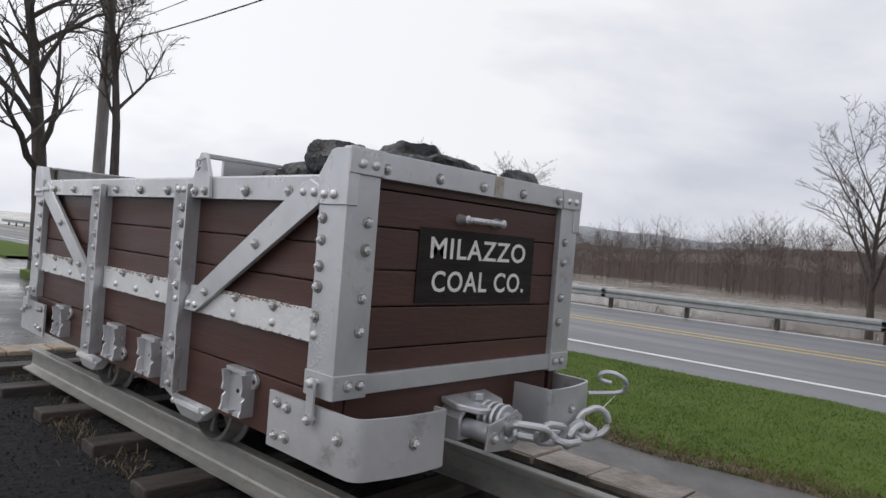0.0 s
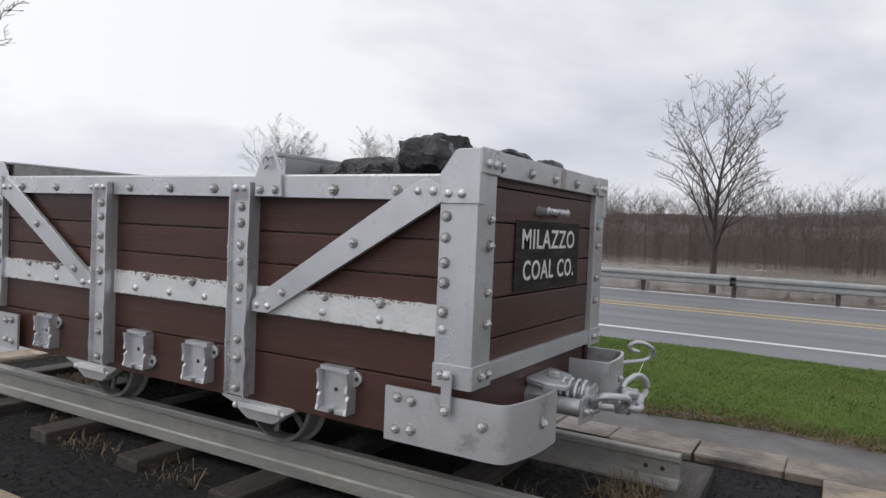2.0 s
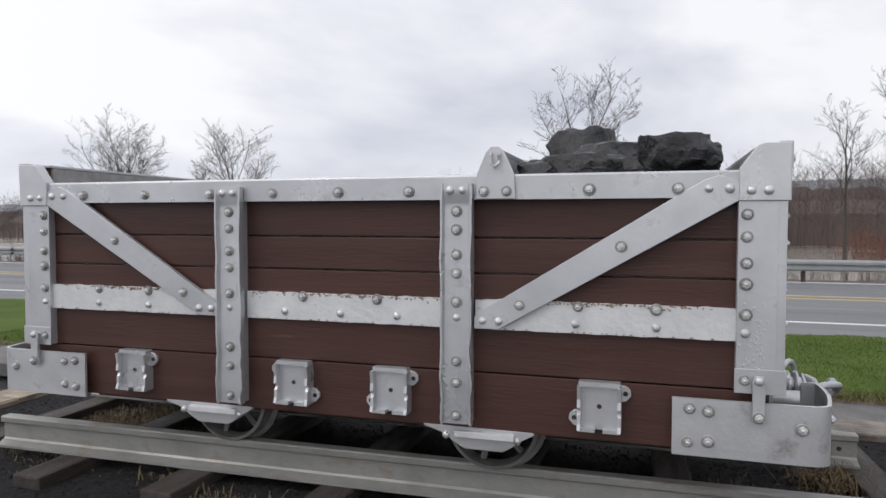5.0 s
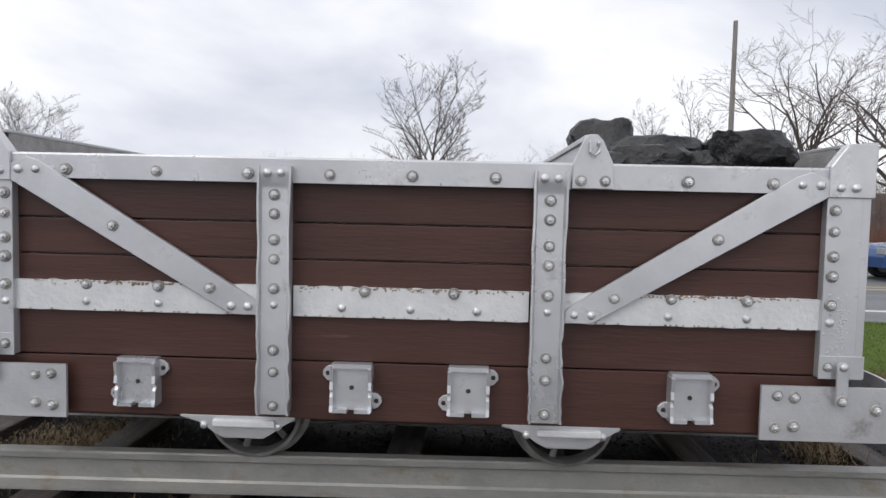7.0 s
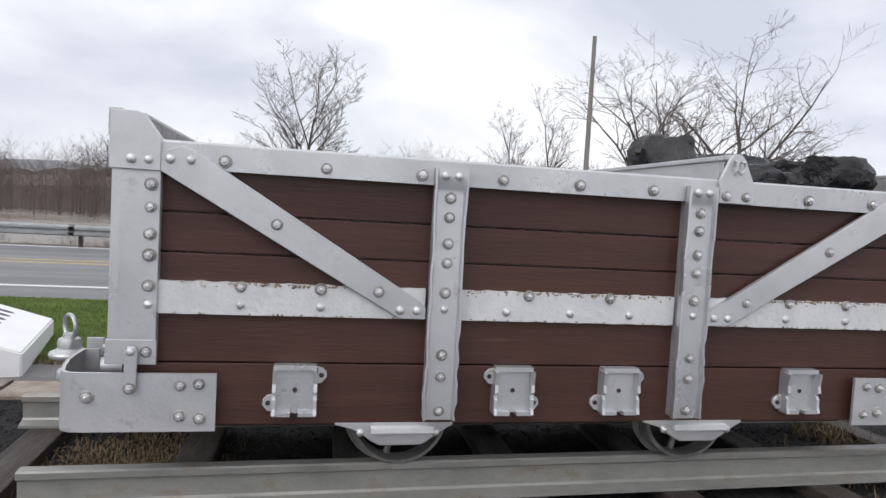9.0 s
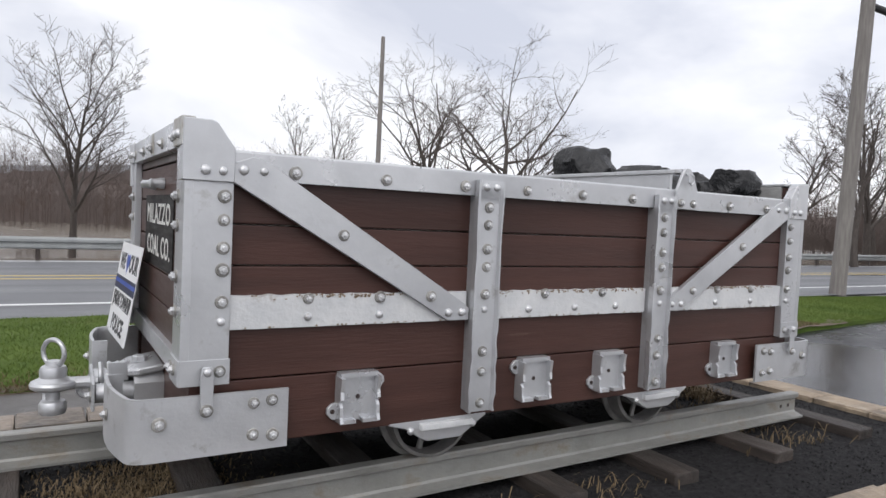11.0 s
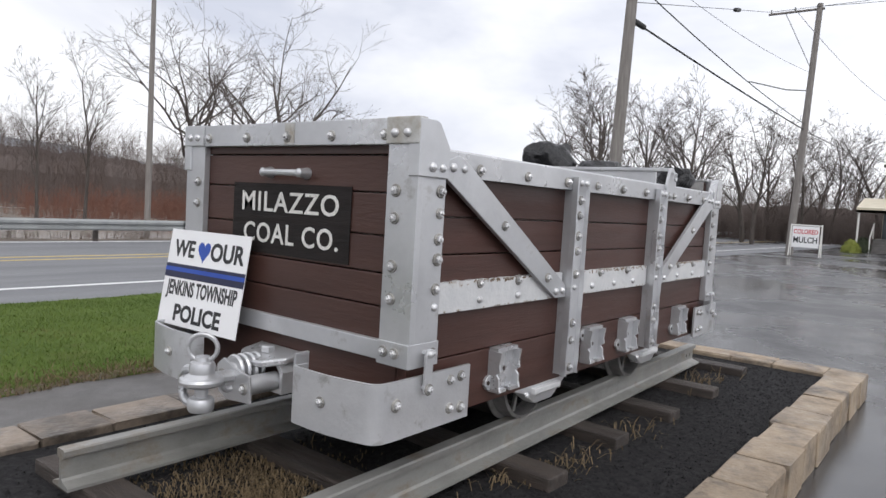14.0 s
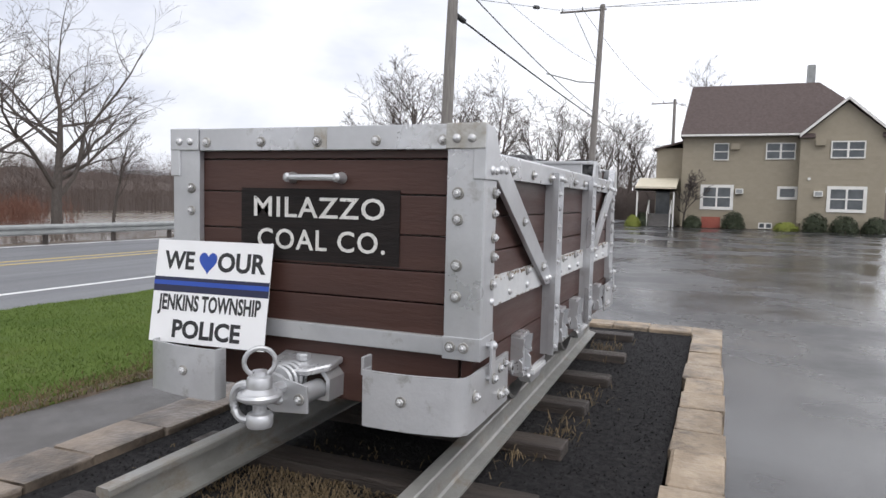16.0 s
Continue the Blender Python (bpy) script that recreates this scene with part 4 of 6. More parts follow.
for k, (x, y, rx, rz, m_, lab) in enumerate(((45.1, -2.55, 0.75, 1.2, SHRUB, "rounded dark evergreen shrub at the house wall"), (44.2, -7.3, 0.8, 1.2, SHRUB, "rounded dark evergreen shrub at the house wall"),
                                             (44.2, -8.9, 0.85, 1.1, SHRUB, "rounded dark evergreen shrub at the house wall"), (44.2, -10.6, 0.8, 1.05, SHRUB, "rounded dark evergreen shrub at the house wall"),
                                             (44.6, 0.0, 0.6, 0.85, SHRUB, "low dark evergreen shrub at the house wall"), (43.4, 3.75, 0.5, 0.75, SHRUB_LIGHT, "small yellow-green shrub beside the steps"),
                                             (44.6, 3.3, 0.45, 0.95, SHRUB, "dark upright shrub beside the steps"), (45.2, -5.75, 0.75, 0.55, SHRUB_LIGHT, "low leafy green plant at the house wall"))):
    leaf_ball((x, y, 0.03), rx, rx, rz, 1500, m_, lab, 200 + k)
bare_tree((44.9, 0.6, 0.03), 3.6, 0.06, 230, "small bare ornamental tree at the house wall", limbs=9, spread=1.0, fork=0.2, min_r=0.012)


# ------------------------------------------------------------ mulch sign
def mulch_sign():
    a = (31.0, 3.97, 0.03)
    s = thing("signboard", a, "white advertising board in a metal frame on the wet lot", "sign")
    fr = bmesh.new()
    for y in (3.34, 4.60):
        tube(fr, [(a[0] - 0.25, y, a[2]), (a[0], y, a[2] + 1.45), (a[0] + 0.25, y, a[2])], 0.03, 6)
    tube(fr, [(a[0], 3.34, a[2] + 1.43), (a[0], 4.60, a[2] + 1.43)], 0.03, 6)
    part("frame", fr, TRIM, s, "white metal frame")
    pn = part("panel", block(a[0] - 0.12, a[0] - 0.09, 3.42, 4.52, a[2] + 0.42, a[2] + 1.38), SIGN_WHITE, s)
    face = Matrix(((0, 0, -1, a[0] - 0.124), (-1, 0, 0, 3.97), (0, 1, 0, a[2] + 1.14), (0, 0, 0, 1)))
    text_mesh("COLORED", 1.0, 0.22, SIGN_RED, face, pn, 0.02, 0.003)
    text_mesh("MULCH", 0.98, 0.28, SIGN_BLACK, face @ pose(0, -0.38, 0), pn, 0.02, 0.003)


mulch_sign()


# ------------------------------------------------------------ coal car
def ring_of(profile, c, axis, n):
    """A turned ring with an open middle."""
    bm = lathe(profile, c, axis, n)
    bmesh.ops.delete(bm, geom=[f for f in bm.faces if len(f.verts) > 4], context="FACES")
    return bm


def coal_car():
    car = thing("mine_car", (0, 0, 0.38), "brown plank mine car with silver-painted iron straps standing on short rails", "mine car")
    # side planks: outer face 0.70 from the middle
    levels = [0.577, 0.817, 1.060, 1.222, 1.367, 1.535]
    for s in (-1, 1):
        for z0, z1 in zip(levels, levels[1:]):
            part("plank", block(-1.695, 1.695, s * 0.655, s * (0.700 + random.uniform(-0.002, 0.002)), z0 + 0.003, z1 - 0.003, 0.004), WOOD_X, car)
    for s in (-1, 1):
        el = [0.825, 0.985 if s > 0 else 1.02, 1.145, 1.285, 1.445, 1.585, 1.70]
        for z0, z1 in zip(el, el[1:]):
            part("end_plank", block(s * 1.66, s * (1.706 + random.uniform(-0.002, 0.002)), -0.645, 0.645, z0 + 0.003, z1 - 0.003, 0.004), WOOD_Y, car)
        part("end_beam", block(s * 1.60, s * 1.685, -0.64, 0.64, 0.577, 0.82, 0.006), WOOD_Y, car, "brown timber end beam")
    # added boards inside, which keep daylight from showing through the plank joints
    for s in (-1, 1):
        part("side_lining", block(-1.655, 1.655, s * 0.640, s * 0.6535, 0.66, 1.595), BACKING, car, "grey worn backing added inside to block light between the planks")
        part("end_lining", block(s * 1.645, s * 1.6585, -0.64, 0.64, 0.66, 1.70), BACKING, car, "grey worn backing added inside to block light between the planks")
    part("floor", block(-1.66, 1.66, -0.655, 0.655, 0.60, 0.66), WOOD_DARK, car)
    for y in (-0.42, 0.40):
        part("underframe_beam", block(-1.55, 1.55, y - 0.05, y + 0.05, 0.50, 0.60, 0.005), WOOD_DARK, car)

    for s in (-1, 1):
        face = "-y" if s < 0 else "+y"

        def Y(d):
            return s * d

        # top rails: an angle with a lip over the planks
        prof = [(Y(0.700), 1.521), (Y(0.736), 1.521), (Y(0.738), 1.612), (Y(0.732), 1.620), (Y(0.652), 1.620), (Y(0.652), 1.605), (Y(0.722), 1.605), (Y(0.722), 1.535), (Y(0.700), 1.535)]
        rail = part("top_rail", prism(prof, "x", -1.585, 1.585), SILVER, car, "silver-painted iron top rail")
        for x in (-1.36, -1.0, -0.64, -0.32, 0.0, 0.32, 1.05, 1.37):
            bolt(rail, (x, Y(0.738), 1.556), face)
        # middle bands, flaking along their edges
        for x0, x1, up, low in ((-1.575, -0.60, (-1.29, -1.0), (-1.29, -1.0)), (-0.462, 0.462, (-0.18, 0.17), (-0.27, 0.0, 0.26)), (0.60, 1.575, (1.01, 1.30), (1.0, 1.30))):
            pts_top, pts_bot, n = [], [], 60
            for i in range(n + 1):
                x = x0 + (x1 - x0) * i / n
                pts_top.append((x, 1.118 + 0.006 * noise.noise((x * 22, s, 3))))
                pts_bot.append((x, 0.999 + 0.003 * noise.noise((x * 18, s, 9))))
            band = part("band", prism(pts_bot + pts_top[::-1], "y", Y(0.700), Y(0.722)), SILVER_RUST, car, "white-silver band with rust along its edge")
            bm = bmesh.new()
            rnd = random.Random(int(x0 * 100) + s)
            for _ in range(110):
                x = x0 + 0.02 + (x1 - x0 - 0.04) * (rnd.random() if rnd.random() < 0.5 else min(max(rnd.gauss(0.5, 0.16), 0), 1))
                w, h = rnd.uniform(0.004, 0.018), rnd.uniform(0.0015, 0.007)
                z = 1.118 - abs(rnd.gauss(0, 0.007))
                if rnd.random() < 0.2:
                    z, h = 1.003, 0.004
                flake = [(x + w * 0.5 * rnd.uniform(0.5, 1.2) * math.cos(a), z + h * rnd.uniform(0.4, 1.1) * math.sin(a)) for a in (0.3, 1.3, 2.2, 3.3, 4.3, 5.3)]
                prism(flake, "y", Y(0.7205), Y(0.7232 + 0.0016 * rnd.random()), 0.0, bm)
            tagged(part("rust_patch", bm, RUST_FLAKE, band, "brown rust patches"), kind="stuff")
            for x in up:
                bolt(band, (x, Y(0.722), 1.104), face)
            for x in low:
                bolt(band, (x, Y(0.722), 1.036), face, DOME)
        # diagonal straps
        for q in (-1, 1):
            pts = [(q * 1.585, 1.514), (q * 1.585, 1.572), (q * 1.51, 1.602), (q * 1.460, 1.586), (q * 0.625, 1.072), (q * 0.60, 1.050), (q * 0.60, 1.003), (q * 0.70, 1.003)]
            dg = part("diagonal_strap", prism(pts, "y", Y(0.7235), Y(0.746), 0.002), SILVER, car, "silver-painted diagonal strap")
            for x, z, m_ in ((1.545, 1.553, DOME), (1.475, 1.553, DOME), (1.17, 1.340, HEX), (0.785, 1.105, HEX), (0.70, 1.036, DOME), (0.635, 1.036, DOME)):
                bolt(dg, (q * x, Y(0.746), z), face, m_)
        # upright straps, turned-up ragged edges
        for q in (-0.53, 0.53):
            bm = bmesh.new()
            rows = 40
            prev = None
            for i in range(rows + 1):
                z = 0.612 + (1.585 - 0.612) * i / rows
                rag = 0.006 * noise.noise((z * 9, q * 5, s)) + (0.006 * noise.noise((z * 30, q * 3, s)) if z < 0.95 else 0)
                rag2 = 0.006 * noise.noise((z * 8, q * 7 + 3, s)) + (0.010 * noise.noise((z * 26, q * 3 + 5, s)) if z < 0.95 else 0)
                kink = 0.012 if z > 1.52 else 0
                prof = [(q - 0.063 + rag, Y(0.742)), (q - 0.064 + rag, Y(0.772)), (q - 0.056 + rag, Y(0.774)), (q - 0.050, Y(0.756 + kink)), (q + 0.050, Y(0.756 + kink)), (q + 0.056 + rag2, Y(0.774)), (q + 0.064 + rag2, Y(0.772)), (q + 0.063 + rag2, Y(0.742))]
                ring = [bm.verts.new((x, y, z)) for x, y in prof]
                if prev:
                    for k in range(8):
                        bm.faces.new((prev[k], prev[(k + 1) % 8], ring[(k + 1) % 8], ring[k]))
                else:
                    bm.faces.new(ring)
                prev = ring
            bm.faces.new(prev[::-1])
            st = part("upright_strap", bm, SILVER, car, "silver-painted channel strap with bent edges", True)
            for x in (q - 0.026, q + 0.026):
                bolt(st, (x, Y(0.768), 1.557), face, DOME)
            for z, m_ in ((1.474, HEX), (1.40, HEX), (1.30, HEX), (1.225, HEX), (1.11, HEX), (1.045, DOME), (0.868, HEX), (0.782, HEX), (0.648, HEX)):
                bolt(st, (q, Y(0.756), z), face, m_)
            part("strap_backing", block(q - 0.058, q + 0.058, Y(0.700), Y(0.744), 0.615, 1.52), SILVER, st)
        # corner plates
        for q in (-1, 1):
            ends = "+x" if q > 0 else "-x"
            cp = part("corner_plate", prism([(q * 1.575, 0.818), (q * 1.735, 0.818), (q * 1.735, 1.52), (q * 1.575, 1.52)], "y", Y(0.700), Y(0.741), 0.002), SILVER, car, "silver-painted corner plate")
            for z, m_ in ((1.46, HEX), (1.38, HEX), (1.285, HEX), (1.21, HEX), (1.10, HEX), (1.032, DOME), (0.862, HEX)):
                bolt(cp, (q * 1.605, Y(0.741), z), face, m_)
            cap = part("corner_cap", prism([(q * 1.575, 1.508), (q * 1.745, 1.508), (q * 1.745, 1.712), (q * 1.655, 1.712), (q * 1.635, 1.704), (q * 1.575, 1.622)], "y", Y(0.700), Y(0.752), 0.003), SILVER, car, "silver-painted corner cap with a sloped shoulder")
            for x in (1.615, 1.672):
                bolt(cap, (q * x, Y(0.752), 1.545), face, DOME)
            ep = part("end_corner_plate", block(q * 1.706, q * 1.736, Y(0.594), Y(0.742), 0.818, 1.63, 0.002), SILVER, car, "silver-painted end corner plate")
            for z in (1.455, 1.355, 1.18, 1.06):
                bolt(ep, (q * 1.736, Y(0.64), z), ends)
            if q > 0:
                runs = bmesh.new()
                rnd = random.Random(77 + s)
                for _ in range(70):
                    z = rnd.uniform(0.90, 1.14)
                    x = 1.648 + rnd.gauss(0, 0.011) - (0.03 if rnd.random() < 0.25 else 0.0)
                    w = rnd.uniform(0.002, 0.0045)
                    bmesh.ops.create_icosphere(runs, subdivisions=1, radius=1.0, matrix=Matrix.Translation((x, Y(0.741), z)) @ Matrix.Diagonal((w, 0.0028, w * rnd.uniform(1.0, 1.9), 1)))
                tagged(part("paint_runs", runs, SILVER, cp, "lumpy runs of silver paint", True), kind="stuff")
            part("side_foot", block(q * 1.571, q * 1.7375, Y(0.741), Y(0.7455), 0.816, 0.905, 0.002), SILVER, cp)
            foot = part("corner_foot", block(q * 1.736, q * 1.743, Y(0.592), Y(0.744), 0.818, 0.905, 0.002), SILVER, ep)
            for y in (0.625, 0.68):
                bolt(foot, (q * 1.743, Y(y), 0.866), ends)
            ec = part("end_cap", block(q * 1.706, q * 1.750, Y(0.590), Y(0.7485), 1.622, 1.718, 0.004), SILVER_STAINED if s < 0 and q < 0 else SILVER, car, "silver-painted end cap with brown stain" if s < 0 and q < 0 else "silver-painted end cap")
            for y in (0.635, 0.695):
                bolt(ec, (q * 1.750, Y(y), 1.66), ends, DOME)
            # bumper: bent plate from the side round to the end
            xo, yo = q * 1.935, Y(0.748)
            path = [(q * 1.36, Y(0.748)), (q * 1.6, Y(0.748)), (q * 1.80, Y(0.748)), (q * 1.835, Y(0.746))]
            path += [(q * (1.835 + 0.065 * math.sin(a)), Y(0.681 + 0.065 * math.cos(a))) for a in (0.3, 0.6, 0.9, 1.2, 1.5)]
            path += [(q * 1.915, Y(0.62)), (q * 1.928, Y(0.54)), (q * 1.932, Y(0.46)), (q * 1.930, Y(0.37)), (q * 1.926, Y(0.347)), (q * 1.912, Y(0.340)), (q * 1.88, Y(0.340)), (q * (1.72 if s > 0 and q > 0 else 1.865), Y(0.340))]
            th = 0.013 * (-1 if q * s > 0 else 1)
            bp = part("bumper", ribbon(path, th, 0.572, 0.785), SILVER_PITTED, car, "silver-painted bent plate bumper", True)
            for x, z in ((1.42, 0.748), (1.485, 0.742), (1.415, 0.622), (1.485, 0.63), (1.795, 0.700)):
                bolt(bp, (q * x, Y(0.748), z), face)
            bolt(bp, (q * 1.931, Y(0.51), 0.685), ends)
            if q < 0 and s < 0:
                part("upturned_tab", block(q * 1.85, q * 1.915, Y(0.333), Y(0.346), 0.76, 0.83, 0.003), SILVER, bp)
            # hasp over the lower plank
            hasp = bmesh.new()
            prism([(q * 1.65 - 0.02, 0.722), (q * 1.65 + 0.02, 0.722), (q * 1.65 + 0.022, 0.86), (q * 1.65 + 0.014, 0.885), (q * 1.65 - 0.014, 0.885), (q * 1.65 - 0.022, 0.86)], "y", Y(0.762), Y(0.774), 0.002, hasp)
            hp = part("hasp", hasp, SILVER, car, "silver-painted hasp")
            bolt(hp, (q * 1.65, Y(0.774), 0.738), face)
            bolt(hp, (q * 1.65, Y(0.774), 0.868), face, DOME)
            part("hasp_pin", lathe([(0.012, 0.0), (0.012, Y(0.07))], (q * 1.65, Y(0.70), 0.738), "y", 8), SILVER, hp)
            part("hasp_pin", lathe([(0.012, 0.0), (0.012, Y(0.07))], (q * 1.65, Y(0.70), 0.868), "y", 8), SILVER, hp)
        # cup brackets with an ear on either side
        for x, flip in ((-1.08, 1), (-0.225, -1), (0.235, 1), (1.095, 1)):
            br = bmesh.new()
            box(br, x - 0.078, x + 0.078, Y(0.700), Y(0.728), 0.632, 0.812)
            lip = [(Y(0.70), 0.632), (Y(0.766), 0.632), (Y(0.758), 0.655), (Y(0.756), 0.69), (Y(0.742), 0.705), (Y(0.762), 0.72), (Y(0.757), 0.75), (Y(0.765), 0.802), (Y(0.70), 0.806)]
            prism(lip, "x", x - 0.082, x - 0.069, 0.0, br)
            prism(lip, "x", x + 0.069, x + 0.082, 0.0, br)
            box(br, x - 0.078, x - 0.015, Y(0.700), Y(0.757), 0.626, 0.640)
            box(br, x + 0.015, x + 0.078, Y(0.700), Y(0.757), 0.626, 0.640)
            prism([(x - 0.074, 0.80), (x + 0.074, 0.80), (x + 0.078, 0.818), (x - 0.078, 0.818)], "y", Y(0.70), Y(0.745), 0.0, br)
            b = part("bracket", br, SILVER, car, "silver-painted cup bracket")
            for sx, z in ((flip, 0.775), (-flip, 0.668)):
                ear = [(x + sx * 0.07, z - 0.036), (x + sx * 0.10, z - 0.03), (x + sx * 0.118, z - 0.008), (x + sx * 0.116, z + 0.012), (x + sx * 0.10, z + 0.028), (x + sx * 0.07, z + 0.034)]
                e_ = part("ear", prism(ear, "y", Y(0.700), Y(0.716), 0.002), SILVER, b)
                part("ear_hole", lathe([(0.0095, Y(0.0)), (0.0095, Y(0.002))], (x + sx * 0.097, Y(0.7165), z), "y", 10), WOOD_DARK, e_, "dark bolt hole")
            part("bracket_hole", lathe([(0.0095, Y(0.0)), (0.0095, Y(0.002))], (x, Y(0.729), 0.722), "y", 10), WOOD_DARK, b, "dark bolt hole")
        # axle plates and wheels
        for q in (-0.655, 0.64):
            jp = part("axle_plate", prism([(q - 0.27, 0.588), (q + 0.20, 0.588), (q + 0.20, 0.572), (q + 0.15, 0.552), (q + 0.10, 0.512), (q + 0.07, 0.492), (q - 0.09, 0.492), (q - 0.13, 0.512), (q - 0.19, 0.560), (q - 0.27, 0.575)], "y", Y(0.64), Y(0.70), 0.004), SILVER, car, "silver-painted axle plate")
            part("axle_lip", block(q - 0.13, q + 0.12, Y(0.64), Y(0.722), 0.545, 0.572, 0.004), SILVER_RUST, jp)
            for x in (q - 0.17, q + 0.13):
                bolt(jp, (x, Y(0.70), 0.545), face, DOME)
    # wheels run on the rails
    for q in (-0.655, 0.64):
        for y, o in ((-0.552, -1), (0.42, 1)):
            wh = part("wheel", ring_of([(0.180, -0.035 * o), (0.205, -0.035 * o), (0.199, 0.04 * o), (0.184, 0.045 * o), (0.180, -0.035 * o)], (q, y, 0.577), "y", 40), WHEEL_IRON, car, "iron spoked wheel", True)
            part("hub", lathe([(0.045, -0.05 * o), (0.05, 0.0), (0.045, 0.06 * o)], (q, y, 0.577), "y", 16), WHEEL_IRON, wh, "", True)
            fl = ring_of([(0.20, -0.05 * o), (0.226, -0.05 * o), (0.226, -0.04 * o), (0.20, -0.03 * o), (0.20, -0.05 * o)], (q, y, 0.577), "y", 40)
            part("flange", fl, WHEEL_IRON, wh, "", True)
            for k in range(6):
                a = k * math.pi / 3 + 0.26
                bm = bmesh.new()
                mid = Vector((q + 0.105 * math.cos(a), y, 0.577 + 0.105 * math.sin(a)))
                tube(bm, [(q + 0.04 * math.cos(a), y, 0.577 + 0.04 * math.sin(a)), mid, (q + 0.172 * math.cos(a), y, 0.577 + 0.172 * math.sin(a))], [0.018, 0.012, 0.015], 6)
                part("spoke", bm, WHEEL_IRON, wh)
        bm = bmesh.new()
        tube(bm, [(q, -0.64, 0.577), (q, 0.62, 0.577)], 0.03, 10)
        part("axle", bm, WHEEL_IRON, car)
    # end bands, board, handle
    for q in (-1, 1):
        ends = "+x" if q > 0 else "-x"
        tb = part("end_top_band", block(q * 1.706, q * 1.742, -0.588, 0.588, 1.620, 1.716, 0.003), SILVER, car, "silver-painted end top band")
        part("top_lip", block(q * 1.65, q * 1.708, -0.66, 0.66, 1.702, 1.716, 0.003), SILVER, tb)
        part("stain_patch", block(q * 1.742, q * 1.7445, -0.005 + q * 0.06, 0.055 + q * 0.06, 1.625, 1.712), SILVER_STAINED, tb, "brown stained patch of paint")
        for y in (-0.575, -0.29, -0.02, 0.26, 0.55):
            bolt(tb, (q * 1.742, y, 1.656), ends)
        part("end_bottom_band", block(q * 1.700, q * 1.730, -0.594, 0.594, 0.826, 0.898, 0.003), SILVER, car, "silver-painted end bottom band")
        off = 0.037 if q > 0 else 0.0
        bd = part("name_board", block(q * 1.706, q * 1.7105, -0.385 + off, 0.385 + off, 1.157, 1.462), BLACK_PAINT, car, "black painted panel with white lettering")
        face = Matrix(((0, 0, q, q * 1.7105), (q, 0, 0, off), (0, 1, 0, 1.383), (0, 0, 0, 1)))
        text_mesh("MILAZZO", 0.635, 0.088, WHITE_PAINT if q > 0 else WHITE_CHIPPED, face, bd, 0.012, 0.0015, 1.1)
        text_mesh("COAL CO.", 0.62, 0.088, WHITE_PAINT if q > 0 else WHITE_CHIPPED, face @ pose(0.012, -0.137, 0), bd, 0.012, 0.0015, 1.1)
        hb = bmesh.new()
        tube(hb, [(q * 1.752, -0.12, 1.508), (q * 1.762, -0.06, 1.508), (q * 1.762, 0.06, 1.508), (q * 1.752, 0.12, 1.508)], 0.013, 10)
        hd = part("handle", hb, SILVER, car, "silver-painted grab handle", True)
        for y in (-0.118, 0.118):
            part("handle_foot", lathe([(0.024, 0.0), (0.024, q * 0.012), (0.017, q * 0.04), (0.019, q * 0.052), (0.008, q * 0.062)], (q * 1.706, y, 1.508), "x", 12), SILVER, hd, "", True)
    # cross plate with a raised tab on either side
    cpl = part("cross_plate", block(0.668, 0.690, -0.652, 0.652, 1.2, 1.722, 0.003), SILVER, car, "silver-painted plate across the car")
    part("lip", block(0.655, 0.692, -0.735, 0.735, 1.705, 1.727, 0.004), SILVER, cpl)
    for s in (-1, 1):
        face = "-y" if s < 0 else "+y"
        tab = part("raised_tab", prism([(0.608, 1.522), (0.768, 1.522), (0.762, 1.62), (0.722, 1.705), (0.700, 1.728), (0.668, 1.728), (0.648, 1.705), (0.612, 1.62)], "y", s * 0.738, s * 0.756, 0.002), SILVER, car, "silver-painted raised tab")
        for x in (0.642, 0.733):
            bolt(tab, (x, s * 0.756, 1.552), face)
        bm = bmesh.new()
        tube(bm, [(0.672, s * 0.756, 1.70), (0.672, s * 0.775, 1.69), (0.672, s * 0.775, 1.66), (0.688, s * 0.775, 1.645), (0.704, s * 0.775, 1.66), (0.704, s * 0.775, 1.69), (0.704, s * 0.756, 1.70)], 0.006, 6)
        part("loop", bm, SILVER, tab)
    return car


coal_car()


